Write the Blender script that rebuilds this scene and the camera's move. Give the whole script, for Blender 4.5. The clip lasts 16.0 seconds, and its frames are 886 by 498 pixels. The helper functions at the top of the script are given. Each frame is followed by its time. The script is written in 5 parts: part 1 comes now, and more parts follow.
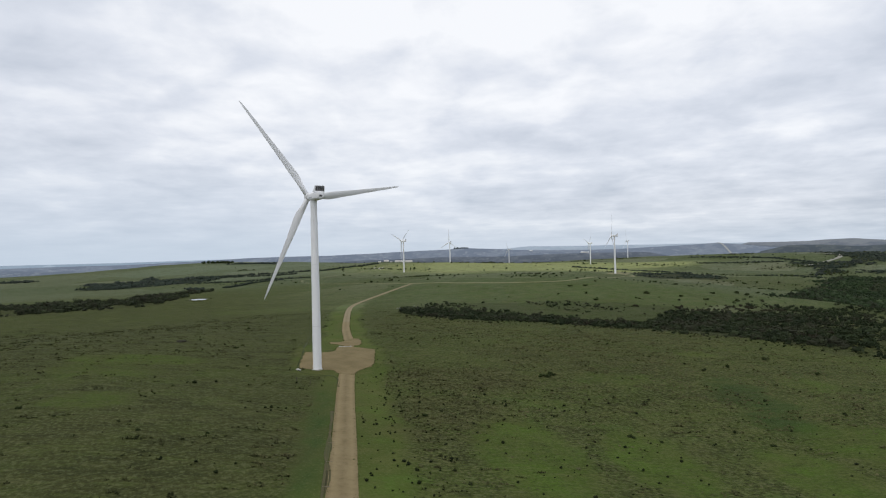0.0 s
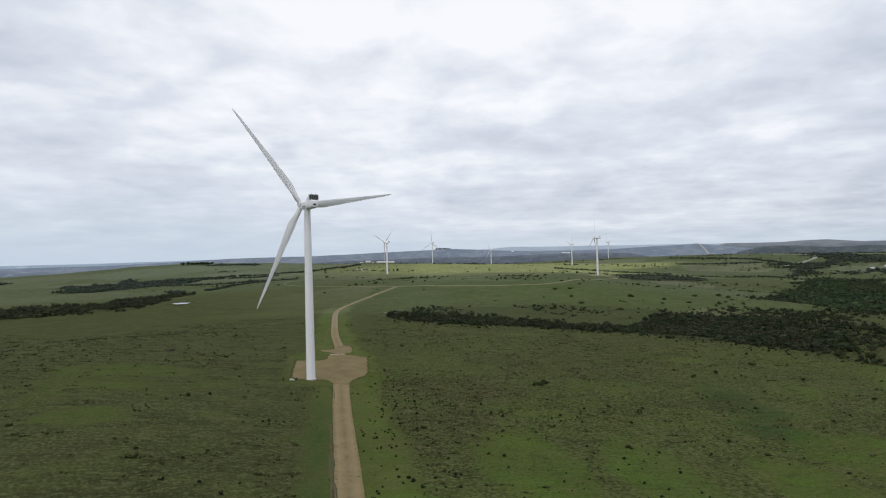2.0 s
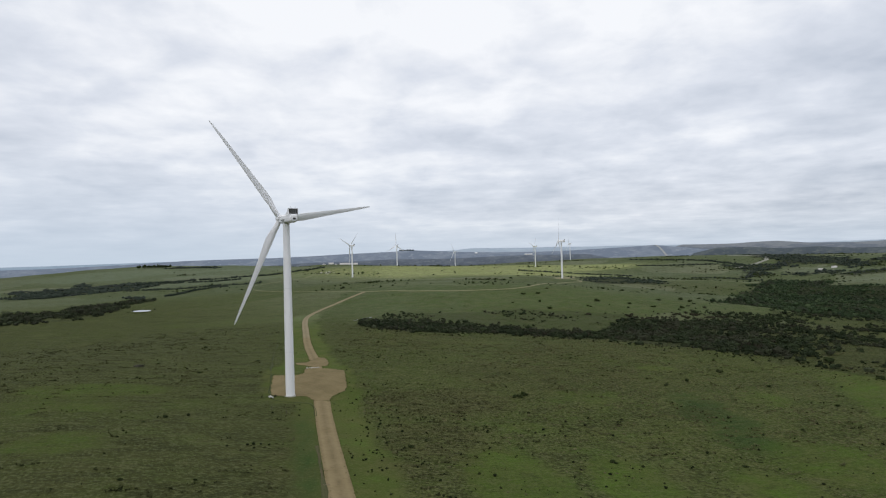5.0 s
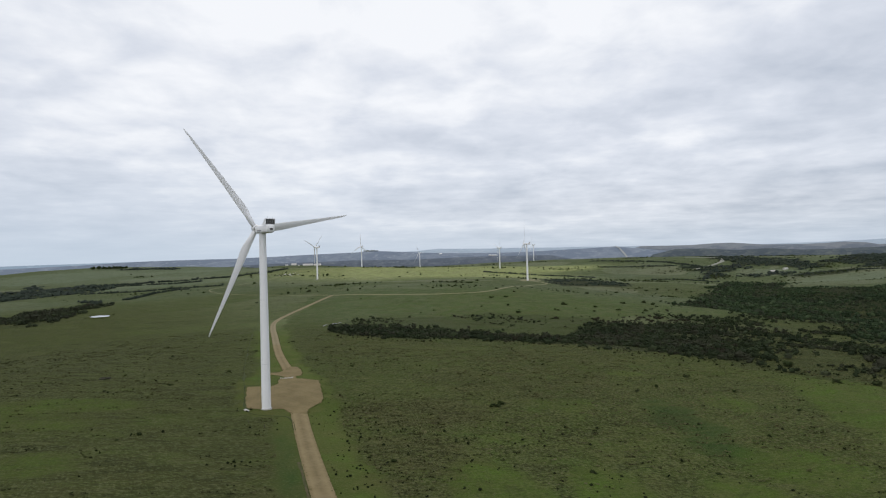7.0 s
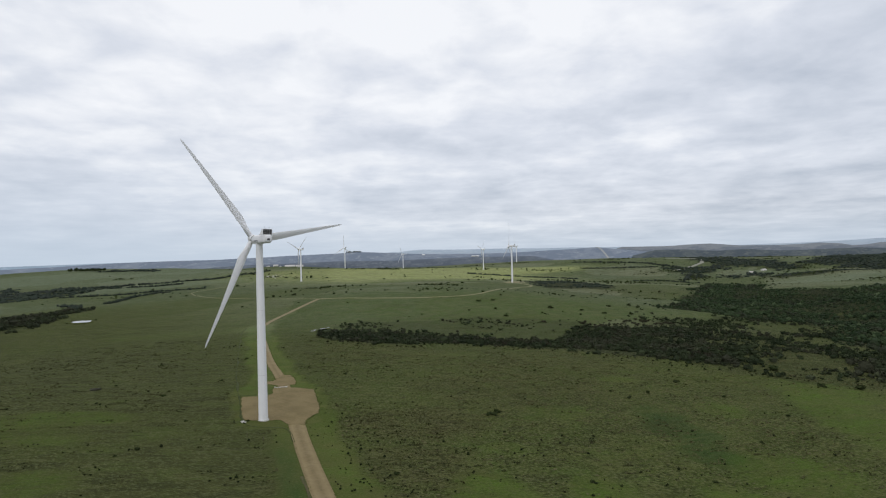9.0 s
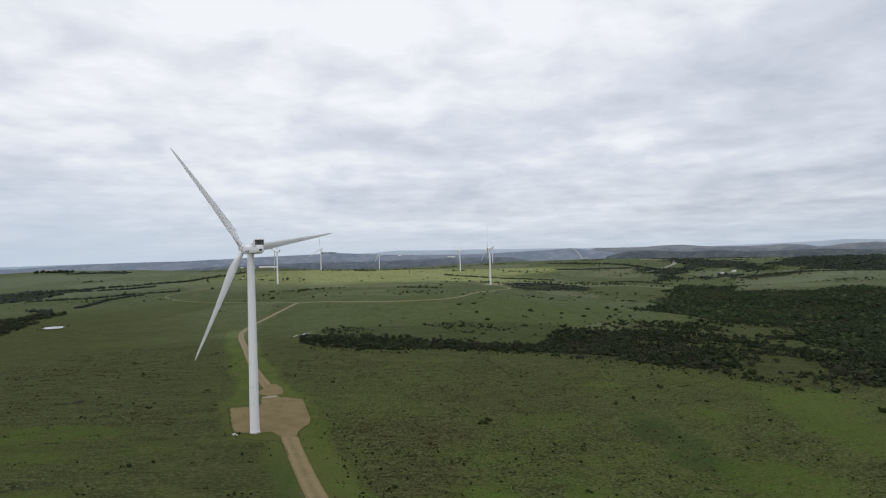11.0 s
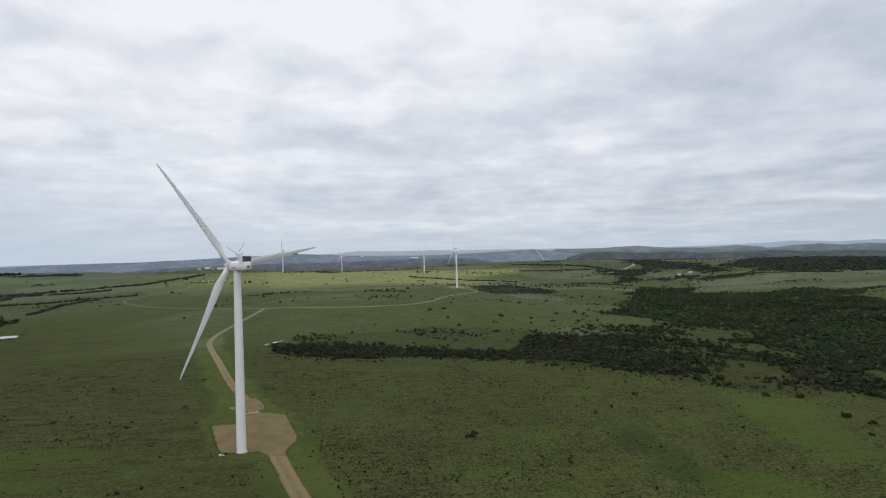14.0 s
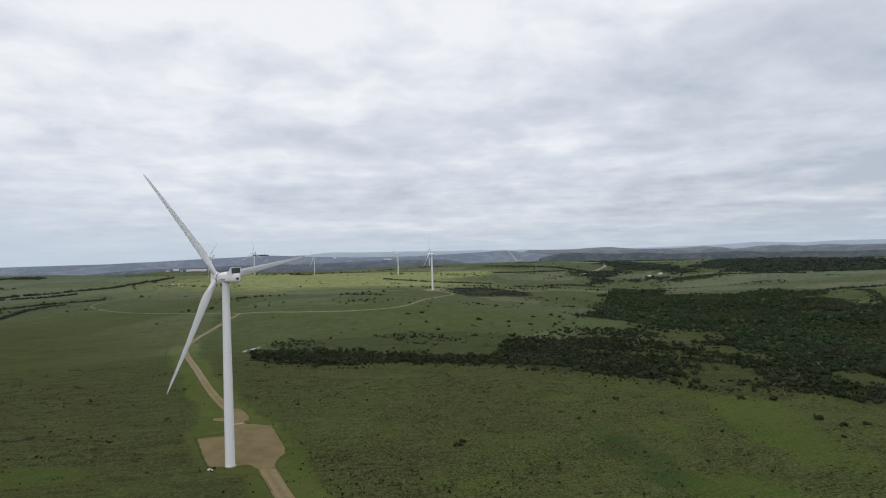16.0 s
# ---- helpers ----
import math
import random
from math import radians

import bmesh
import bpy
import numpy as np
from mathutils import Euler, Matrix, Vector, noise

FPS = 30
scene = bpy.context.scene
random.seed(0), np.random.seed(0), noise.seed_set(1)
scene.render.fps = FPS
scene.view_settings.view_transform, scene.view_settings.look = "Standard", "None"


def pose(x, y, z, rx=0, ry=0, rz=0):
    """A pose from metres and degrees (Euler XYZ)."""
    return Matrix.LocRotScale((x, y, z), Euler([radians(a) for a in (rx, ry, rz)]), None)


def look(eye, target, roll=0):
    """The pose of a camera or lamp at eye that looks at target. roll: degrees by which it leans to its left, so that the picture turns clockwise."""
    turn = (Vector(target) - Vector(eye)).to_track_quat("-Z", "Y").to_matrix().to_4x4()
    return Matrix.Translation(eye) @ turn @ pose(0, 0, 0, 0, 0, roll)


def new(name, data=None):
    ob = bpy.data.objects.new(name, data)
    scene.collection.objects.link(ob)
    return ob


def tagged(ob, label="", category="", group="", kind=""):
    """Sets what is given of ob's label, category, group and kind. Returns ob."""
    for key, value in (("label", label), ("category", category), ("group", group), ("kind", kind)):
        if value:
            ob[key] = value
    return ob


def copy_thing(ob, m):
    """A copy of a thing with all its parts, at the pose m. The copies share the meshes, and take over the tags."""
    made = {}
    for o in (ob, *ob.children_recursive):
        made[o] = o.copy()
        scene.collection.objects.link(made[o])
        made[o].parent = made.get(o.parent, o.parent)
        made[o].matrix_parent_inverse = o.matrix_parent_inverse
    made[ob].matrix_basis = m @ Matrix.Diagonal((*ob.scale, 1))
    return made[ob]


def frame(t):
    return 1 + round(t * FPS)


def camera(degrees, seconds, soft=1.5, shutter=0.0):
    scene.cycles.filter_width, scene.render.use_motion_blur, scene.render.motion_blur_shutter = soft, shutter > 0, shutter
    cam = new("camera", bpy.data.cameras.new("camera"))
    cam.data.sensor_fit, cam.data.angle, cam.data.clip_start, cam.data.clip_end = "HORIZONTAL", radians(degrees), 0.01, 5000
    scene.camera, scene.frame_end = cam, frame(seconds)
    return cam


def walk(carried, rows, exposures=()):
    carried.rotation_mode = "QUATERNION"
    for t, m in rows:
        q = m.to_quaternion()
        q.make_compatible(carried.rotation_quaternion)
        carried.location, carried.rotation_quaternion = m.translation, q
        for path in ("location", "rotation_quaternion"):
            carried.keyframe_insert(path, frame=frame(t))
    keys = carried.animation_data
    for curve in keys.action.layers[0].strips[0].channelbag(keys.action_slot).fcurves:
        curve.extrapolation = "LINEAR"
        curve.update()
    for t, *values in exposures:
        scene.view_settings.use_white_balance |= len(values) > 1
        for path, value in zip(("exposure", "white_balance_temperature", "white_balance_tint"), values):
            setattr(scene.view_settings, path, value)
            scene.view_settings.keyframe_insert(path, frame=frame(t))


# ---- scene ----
cam = camera(73.82, 16.0, 1.15)

# ---- path ----
ROWS = [
    (0, (63.19, -287.22, 54.49), -0.141, 0.605, -1.445),
    (0.5, (61.67, -287.28, 55.46), 0.403, 0.608, -1.477),
    (1, (60.05, -287.22, 56.49), 0.862, 0.590, -1.509),
    (1.5, (58.25, -287.23, 57.79), 1.267, 0.565, -1.445),
    (2, (56.72, -287.09, 59.01), 1.707, 0.559, -1.450),
    (2.5, (55.04, -287.06, 60.18), 2.223, 0.536, -1.436),
    (3, (53.60, -286.87, 61.43), 2.746, 0.500, -1.470),
    (3.5, (51.93, -286.65, 62.53), 3.249, 0.470, -1.415),
    (4, (50.51, -286.59, 63.55), 3.830, 0.502, -1.475),
    (6.5, (42.69, -286.43, 69.77), 8.082, 0.446, -1.480),
    (7, (40.59, -286.35, 71.14), 8.917, 0.428, -1.451),
    (7.5, (38.81, -286.37, 72.37), 9.517, 0.428, -1.453),
    (8, (36.92, -286.23, 73.48), 9.930, 0.434, -1.486),
    (8.5, (35.17, -286.14, 74.65), 10.270, 0.427, -1.501),
    (9, (33.13, -286.00, 75.97), 10.683, 0.405, -1.490),
    (11.5, (22.45, -284.60, 82.15), 13.801, 0.341, -1.488),
    (12, (20.21, -284.13, 83.51), 14.447, 0.302, -1.458),
    (12.5, (18.05, -283.84, 84.80), 15.112, 0.289, -1.454),
    (13, (16.00, -283.57, 86.05), 15.773, 0.298, -1.460),
    (13.5, (13.86, -283.29, 87.39), 16.338, 0.274, -1.492),
    (14, (11.52, -282.56, 88.81), 16.940, 0.249, -1.476),
    (14.5, (9.49, -282.37, 90.23), 17.524, 0.231, -1.503),
    (15, (7.45, -281.97, 91.47), 18.253, 0.231, -1.525),
    (15.5, (5.23, -281.56, 92.51), 19.040, 0.245, -1.552),
    (16, (3.10, -281.45, 93.83), 19.668, 0.233, -1.540),
]


def heading(eye, right, up, roll):
    a, b = radians(right), radians(up)
    d = Vector((math.sin(a) * math.cos(b), math.cos(a) * math.cos(b), math.sin(b)))
    return look(eye, Vector(eye) + d * 100, roll)


walk(cam, [(t, heading(e, y, p, r)) for t, e, y, p, r in ROWS], [(0, 0.05), (4, 0.04), (9, 0.01), (16, -0.05)])


# ---- world and light ----
world = bpy.data.worlds.new("overcast_sky")
scene.world = world
world.use_nodes = True
wt = world.node_tree
wt.nodes.clear()


def wmath(op, a, b=None):
    n = wt.nodes.new("ShaderNodeMath")
    n.operation = op
    for i, v in enumerate((a, b)):
        if v is None:
            continue
        if isinstance(v, (int, float)):
            n.inputs[i].default_value = v
        else:
            wt.links.new(v, n.inputs[i])
    return n.outputs[0]


def wmix(fac, a, b):
    n = wt.nodes.new("ShaderNodeMix")
    n.data_type = "RGBA"
    for i, v in ((0, fac), (6, a), (7, b)):
        if isinstance(v, (int, float)):
            n.inputs[i].default_value = v
        elif isinstance(v, tuple):
            n.inputs[i].default_value = (*v, 1)
        else:
            wt.links.new(v, n.inputs[i])
    return n.outputs[2]


SUN_UP, SUN_ROUND = 52.0, 215.0
coord = wt.nodes.new("ShaderNodeTexCoord")
sep = wt.nodes.new("ShaderNodeSeparateXYZ")
wt.links.new(coord.outputs["Generated"], sep.inputs[0])
zed = wmath("MAXIMUM", sep.outputs[2], 0.0)
level = wmath("MAXIMUM", wmath("SQRT", wmath("ADD", wmath("MULTIPLY", sep.outputs[0], sep.outputs[0]), wmath("MULTIPLY", sep.outputs[1], sep.outputs[1]))), 0.05)
bearing = wmath("DIVIDE", sep.outputs[0], level)
# the cloud deck is a flat sheet overhead, drawn together towards the horizon
far_off = wmath("ADD", zed, 0.075)
sheet = wt.nodes.new("ShaderNodeCombineXYZ")
wt.links.new(wmath("DIVIDE", sep.outputs[0], far_off), sheet.inputs[0])
wt.links.new(wmath("DIVIDE", sep.outputs[1], far_off), sheet.inputs[1])
# the rounded undersides of the heaps draw together less
thick = wmath("ADD", zed, 0.26)
dome = wt.nodes.new("ShaderNodeCombineXYZ")
wt.links.new(wmath("DIVIDE", sep.outputs[0], thick), dome.inputs[0])
wt.links.new(wmath("DIVIDE", sep.outputs[1], thick), dome.inputs[1])


def wnoise(scale, detail, rough, shift, warp=0.0, squash=(1.0, 1.0, 1.0), plane=None):
    m = wt.nodes.new("ShaderNodeMapping")
    m.inputs["Location"].default_value = shift
    m.inputs["Scale"].default_value = squash
    wt.links.new((plane or sheet).outputs[0], m.inputs["Vector"])
    n = wt.nodes.new("ShaderNodeTexNoise")
    n.inputs["Scale"].default_value = scale
    n.inputs["Detail"].default_value = detail
    n.inputs["Roughness"].default_value = rough
    n.inputs["Distortion"].default_value = warp
    wt.links.new(m.outputs[0], n.inputs["Vector"])
    return wmath("SUBTRACT", n.outputs["Fac"], 0.5)


banks = wnoise(0.5, 2, 0.5, (3.7, 1.2, 0), 0.3)
puffs = wnoise(1.7, 5, 0.5, (3.1, 7.7, 0), 0.2)
wisps = wnoise(5.2, 4, 0.55, (5.3, 1.7, 2.0), 0.15)
heaps = wnoise(4.6, 6, 0.52, (1.3, 4.1, 0.5), 0.3, (1.0, 1.0, 1.0), dome)
deck = wmath("ADD", wmath("MULTIPLY", banks, 0.32), wmath("ADD", wmath("MULTIPLY", puffs, 0.19), wmath("ADD", wmath("MULTIPLY", heaps, 0.29), wmath("MULTIPLY", wisps, 0.09))))
curl = wt.nodes.new("ShaderNodeMapping")
curl.inputs["Scale"].default_value = (1.0, 1.0, 2.6)
wt.links.new(coord.outputs["Generated"], curl.inputs["Vector"])
fluff = wt.nodes.new("ShaderNodeTexNoise")
for key, value in (("Scale", 6.5), ("Detail", 6.0), ("Roughness", 0.55), ("Distortion", 0.25)):
    fluff.inputs[key].default_value = value
wt.links.new(curl.outputs[0], fluff.inputs["Vector"])
deck = wmath("ADD", deck, wmath("MULTIPLY", wmath("SUBTRACT", fluff.outputs["Fac"], 0.5), wmath("ADD", 0.05, wmath("MULTIPLY", zed, 0.1))))
aside = wmath("SUBTRACT", sep.outputs[0], 0.17)
deck = wmath("SUBTRACT", deck, wmath("MULTIPLY", wmath("MULTIPLY", aside, aside), 0.16))
deck = wmath("SUBTRACT", deck, wmath("MULTIPLY", sep.outputs[0], 0.07))
deck = wmath("ADD", deck, wmath("MULTIPLY", wmath("SUBTRACT", zed, 0.2), 0.30))
deck = wmath("ADD", deck, 0.525)
ramp = wt.nodes.new("ShaderNodeValToRGB")
e = ramp.color_ramp.elements
e[0].position, e[0].color = 0.32, (0.50, 0.55, 0.64, 1)
e[1].position, e[1].color = 0.60, (0.95, 0.965, 1.0, 1)
mid = e.new(0.485)
mid.color = (0.735, 0.772, 0.85, 1)
wt.links.new(deck, ramp.inputs[0])
sky = wt.nodes.new("ShaderNodeTexSky")
sky.sky_type = "NISHITA"
sky.sun_disc = False
sky.sun_elevation, sky.sun_rotation = radians(SUN_UP), radians(SUN_ROUND)
dim = wt.nodes.new("ShaderNodeVectorMath")
dim.operation = "SCALE"
dim.inputs["Scale"].default_value = 0.1
wt.links.new(sky.outputs[0], dim.inputs[0])
clouded = wmix(0.93, dim.outputs[0], ramp.outputs[0])
low = wt.nodes.new("ShaderNodeMapRange")
low.interpolation_type = "SMOOTHSTEP"
low.inputs["From Min"].default_value, low.inputs["From Max"].default_value = -0.01, 0.075
low.inputs["To Min"].default_value, low.inputs["To Max"].default_value = 0.7, 0.0
wt.links.new(zed, low.inputs["Value"])
seaward = wmath("MINIMUM", wmath("MAXIMUM", wmath("SUBTRACT", 0.38, wmath("MULTIPLY", bearing, 0.95)), 0.0), 0.7)
band = wt.nodes.new("ShaderNodeMapRange")
band.interpolation_type = "SMOOTHSTEP"
band.inputs["From Min"].default_value, band.inputs["From Max"].default_value = 0.0, 0.20
band.inputs["To Min"].default_value, band.inputs["To Max"].default_value = 1.0, 0.0
wt.links.new(zed, band.inputs["Value"])
clouded = wmix(wmath("MULTIPLY", band.outputs[0], seaward), clouded, (0.545, 0.63, 0.745))
final = wmix(low.outputs[0], clouded, (0.53, 0.62, 0.725))
back = wt.nodes.new("ShaderNodeBackground")
wt.links.new(final, back.inputs[0])
back.inputs["Strength"].default_value = 1.0
wout = wt.nodes.new("ShaderNodeOutputWorld")
wt.links.new(back.outputs[0], wout.inputs[0])

sun = bpy.data.lights.new("sun", "SUN")
sun.energy, sun.angle, sun.color = 0.6, radians(30), (1.0, 0.96, 0.9)
sun_ob = new("sun", sun)
az, up = radians(SUN_ROUND), radians(SUN_UP)
sun_dir = Vector((math.sin(az) * math.cos(up), math.cos(az) * math.cos(up), math.sin(up)))
sun_ob.matrix_world = look(sun_dir * 300, (0, 0, 0))


# ---- materials ----
class Mat:
    """A node material under construction."""

    def __init__(self, name, rough=0.85, metal=0.0, spec=0.3):
        self.m = bpy.data.materials.new(name)
        self.m.use_nodes = True
        self.t = self.m.node_tree
        self.b = self.t.nodes["Principled BSDF"]
        self.b.inputs["Roughness"].default_value = rough
        self.b.inputs["Metallic"].default_value = metal
        self.b.inputs["Specular IOR Level"].default_value = spec
        self.co = self.t.nodes.new("ShaderNodeTexCoord").outputs["Object"]

    def put(self, socket, v):
        if isinstance(v, (int, float)):
            socket.default_value = v
        elif isinstance(v, tuple):
            socket.default_value = (*v, 1) if len(v) == 3 and socket.type == "RGBA" else v
        else:
            self.t.links.new(v, socket)

    def noise(self, scale, detail=4, rough=0.55, stretch=None, warp=0.0):
        n = self.t.nodes.new("ShaderNodeTexNoise")
        n.inputs["Scale"].default_value = scale
        n.inputs["Detail"].default_value = detail
        n.inputs["Roughness"].default_value = rough
        n.inputs["Distortion"].default_value = warp
        src = self.co
        if stretch:
            mp = self.t.nodes.new("ShaderNodeMapping")
            mp.inputs["Scale"].default_value = stretch
            self.t.links.new(src, mp.inputs["Vector"])
            src = mp.outputs[0]
        self.t.links.new(src, n.inputs["Vector"])
        return n.outputs["Fac"]

    def cells(self, scale):
        n = self.t.nodes.new("ShaderNodeTexVoronoi")
        n.inputs["Scale"].default_value = scale
        bent = self.t.nodes.new("ShaderNodeTexNoise")
        bent.inputs["Scale"].default_value = scale * 2
        self.t.links.new(self.co, bent.inputs["Vector"])
        mx = self.t.nodes.new("ShaderNodeVectorMath")
        mx.operation = "MULTIPLY_ADD"
        mx.inputs[1].default_value = (0.35 / scale,) * 3
        self.t.links.new(bent.outputs["Color"], mx.inputs[0])
        self.t.links.new(self.co, mx.inputs[2])
        self.t.links.new(mx.outputs[0], n.inputs["Vector"])
        sp = self.t.nodes.new("ShaderNodeSeparateColor")
        self.t.links.new(n.outputs["Color"], sp.inputs[0])
        return sp.outputs[0]

    def lumps(self, scale, stretch):
        """Distance from the middle of uneven round tussocks."""
        bent = self.t.nodes.new("ShaderNodeTexNoise")
        bent.inputs["Scale"].default_value = scale * 1.3
        mx = self.t.nodes.new("ShaderNodeVectorMath")
        mx.operation = "MULTIPLY_ADD"
        mx.inputs[1].default_value = (0.7 / scale,) * 3
        self.t.links.new(self.co, bent.inputs["Vector"])
        self.t.links.new(bent.outputs["Color"], mx.inputs[0])
        self.t.links.new(self.co, mx.inputs[2])
        mp = self.t.nodes.new("ShaderNodeMapping")
        mp.inputs["Scale"].default_value = stretch
        self.t.links.new(mx.outputs[0], mp.inputs["Vector"])
        n = self.t.nodes.new("ShaderNodeTexVoronoi")
        n.inputs["Scale"].default_value = scale
        self.t.links.new(mp.outputs[0], n.inputs["Vector"])
        return n.outputs["Distance"]

    def step(self, v, lo, hi, a=0.0, b=1.0):
        n = self.t.nodes.new("ShaderNodeMapRange")
        n.interpolation_type = "SMOOTHSTEP"
        self.put(n.inputs["Value"], v)
        for k, x in (("From Min", lo), ("From Max", hi), ("To Min", a), ("To Max", b)):
            n.inputs[k].default_value = x
        return n.outputs[0]

    def mix(self, fac, a, b):
        n = self.t.nodes.new("ShaderNodeMix")
        n.data_type = "RGBA"
        self.put(n.inputs[0], fac)
        self.put(n.inputs[6], a)
        self.put(n.inputs[7], b)
        return n.outputs[2]

    def math(self, op, a, b):
        n = self.t.nodes.new("ShaderNodeMath")
        n.operation = op
        self.put(n.inputs[0], a)
        self.put(n.inputs[1], b)
        return n.outputs[0]

    def island(self):
        return self.t.nodes.new("ShaderNodeNewGeometry").outputs["Random Per Island"]

    def random(self):
        return self.t.nodes.new("ShaderNodeObjectInfo").outputs["Random"]

    def attr(self, name):
        n = self.t.nodes.new("ShaderNodeAttribute")
        n.attribute_name = name
        s = self.t.nodes.new("ShaderNodeSeparateColor")
        self.t.links.new(n.outputs["Color"], s.inputs[0])
        return s.outputs

    def done(self, colour, bump=None, strength=0.3, distance=0.1, rough=None):
        self.put(self.b.inputs["Base Color"], colour)
        if rough is not None:
            self.put(self.b.inputs["Roughness"], rough)
        if bump is not None:
            n = self.t.nodes.new("ShaderNodeBump")
            n.inputs["Strength"].default_value = strength
            n.inputs["Distance"].default_value = distance
            self.put(n.inputs["Height"], bump)
            self.t.links.new(n.outputs[0], self.b.inputs["Normal"])
        return self.m


def make_grass():
    k = Mat("veld_grass", 1.0, 0, 0.06)
    zone, cover, care = k.attr("zone"), k.attr("cover"), k.attr("care")
    wide, mid_n, patchy = k.noise(0.016, 5, 0.6, None, 0.4), k.noise(0.07, 6, 0.65), k.noise(0.035, 5, 0.7, None, 0.6)
    tuft, fine, clumps = k.noise(0.62, 4, 0.72), k.noise(1.25, 3, 0.75), k.noise(0.19, 5, 0.72)
    terrace, ledge = k.noise(0.30, 4, 0.62, (0.30, 1.0, 1.0), 0.5), k.noise(0.85, 3, 0.65, (0.35, 1.0, 1.0), 0.4)
    wild = k.math("SUBTRACT", 1.0, care[0])
    shelf, scar = k.noise(0.075, 5, 0.62, (0.30, 1.0, 1.0), 0.6), k.noise(0.16, 4, 0.7, (0.5, 1.0, 1.0), 0.4)
    # sward
    c = k.mix(k.step(wide, 0.40, 0.60), (0.053, 0.072, 0.016), (0.070, 0.089, 0.023))
    c = k.mix(k.step(mid_n, 0.48, 0.64, 0, 0.8), c, (0.083, 0.094, 0.028))
    c = k.mix(k.step(mid_n, 0.44, 0.34, 0, 0.7), c, (0.061, 0.099, 0.019))
    c = k.mix(k.math("MULTIPLY", cover[0], k.step(mid_n, 0.36, 0.60, 0.4, 0.9)), c, (0.062, 0.063, 0.022))
    c = k.mix(k.math("MULTIPLY", cover[1], k.step(mid_n, 0.35, 0.60, 0.95, 0.6)), c, (0.026, 0.054, 0.014))
    c = k.mix(k.math("MULTIPLY", zone[1], k.math("MULTIPLY", k.step(tuft, 0.30, 0.62, 0.55, 1.0), k.step(mid_n, 0.36, 0.60, 0.95, 0.35))), c, (0.070, 0.122, 0.016))
    # dry far fields, with a bluish cast that stands in for haze
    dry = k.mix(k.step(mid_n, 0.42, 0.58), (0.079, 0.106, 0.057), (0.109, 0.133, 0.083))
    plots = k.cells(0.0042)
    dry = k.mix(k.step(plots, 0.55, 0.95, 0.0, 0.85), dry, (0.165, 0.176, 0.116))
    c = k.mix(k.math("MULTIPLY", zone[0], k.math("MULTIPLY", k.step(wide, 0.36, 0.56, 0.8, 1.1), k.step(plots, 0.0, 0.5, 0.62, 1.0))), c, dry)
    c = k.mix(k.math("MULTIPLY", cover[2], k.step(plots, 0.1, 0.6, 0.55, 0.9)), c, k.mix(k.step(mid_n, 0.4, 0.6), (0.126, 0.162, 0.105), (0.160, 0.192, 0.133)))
    # sunlight on the far pasture, put into the grass colour where zone is palest
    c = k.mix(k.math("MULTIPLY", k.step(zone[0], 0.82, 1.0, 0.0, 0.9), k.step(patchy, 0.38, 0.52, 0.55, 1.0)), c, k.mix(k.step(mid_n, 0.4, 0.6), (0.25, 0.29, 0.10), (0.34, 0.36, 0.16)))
    # dark ground colour painted under woods and thickets, where scrub shades it
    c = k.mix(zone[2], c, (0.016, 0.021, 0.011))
    c = k.mix(k.math("MULTIPLY", k.step(shelf, 0.54, 0.64, 0, 0.38), k.math("MULTIPLY", wild, k.step(zone[1], 0.1, 0.7, 1.0, 0.3))), c, (0.036, 0.042, 0.014))
    c = k.mix(k.math("MULTIPLY", k.step(scar, 0.57, 0.66, 0, 0.38), wild), c, (0.028, 0.033, 0.011))
    c = k.mix(k.math("MULTIPLY", k.step(shelf, 0.44, 0.34, 0, 0.4), wild), c, (0.082, 0.092, 0.028))
    # ledges, heath and tufts of the rough grazing; dark streaks paint their shaded fronts
    near = k.math("MULTIPLY", k.math("MULTIPLY", k.step(zone[0], 0.0, 0.45, 1.0, 0.25), k.step(cover[1], 0.1, 0.9, 1.0, 0.4)), k.math("MULTIPLY", k.step(zone[1], 0.15, 0.8, 1.0, 0.35), wild))
    drift = k.math("MULTIPLY", near, k.step(patchy, 0.42, 0.58, 0.4, 1.0))
    c = k.mix(k.math("MULTIPLY", k.step(terrace, 0.55, 0.62, 0, 0.38), drift), c, (0.030, 0.035, 0.013))
    c = k.mix(k.math("MULTIPLY", k.step(ledge, 0.57, 0.64, 0, 0.45), drift), c, (0.025, 0.030, 0.012))
    west = k.math("MULTIPLY", near, k.step(care[1], 0.0, 1.0, 1.0, 0.0))
    c = k.mix(k.math("MULTIPLY", west, k.step(wide, 0.36, 0.58, 0.45, 0.75)), c, (0.046, 0.054, 0.018))
    streak = k.noise(0.17, 5, 0.66, (0.22, 1.0, 1.0), 0.5)
    c = k.mix(k.math("MULTIPLY", k.step(streak, 0.53, 0.60, 0, 0.6), west), c, (0.028, 0.034, 0.012))
    c = k.mix(k.math("MULTIPLY", k.step(streak, 0.46, 0.38, 0, 0.45), west), c, (0.076, 0.100, 0.026))
    c = k.mix(k.math("MULTIPLY", k.step(terrace, 0.44, 0.36, 0, 0.4), near), c, (0.099, 0.103, 0.044))
    c = k.mix(k.math("MULTIPLY", k.step(clumps, 0.53, 0.60, 0.0, 0.35), drift), c, (0.034, 0.040, 0.016))
    c = k.mix(k.math("MULTIPLY", k.step(tuft, 0.525, 0.56, 0.0, 0.72), k.math("MULTIPLY", drift, k.step(care[1], 0.0, 1.0, 0.55, 1.0))), c, (0.023, 0.027, 0.010))
    c = k.mix(k.math("MULTIPLY", k.step(tuft, 0.47, 0.41, 0.0, 0.5), near), c, (0.113, 0.125, 0.055))
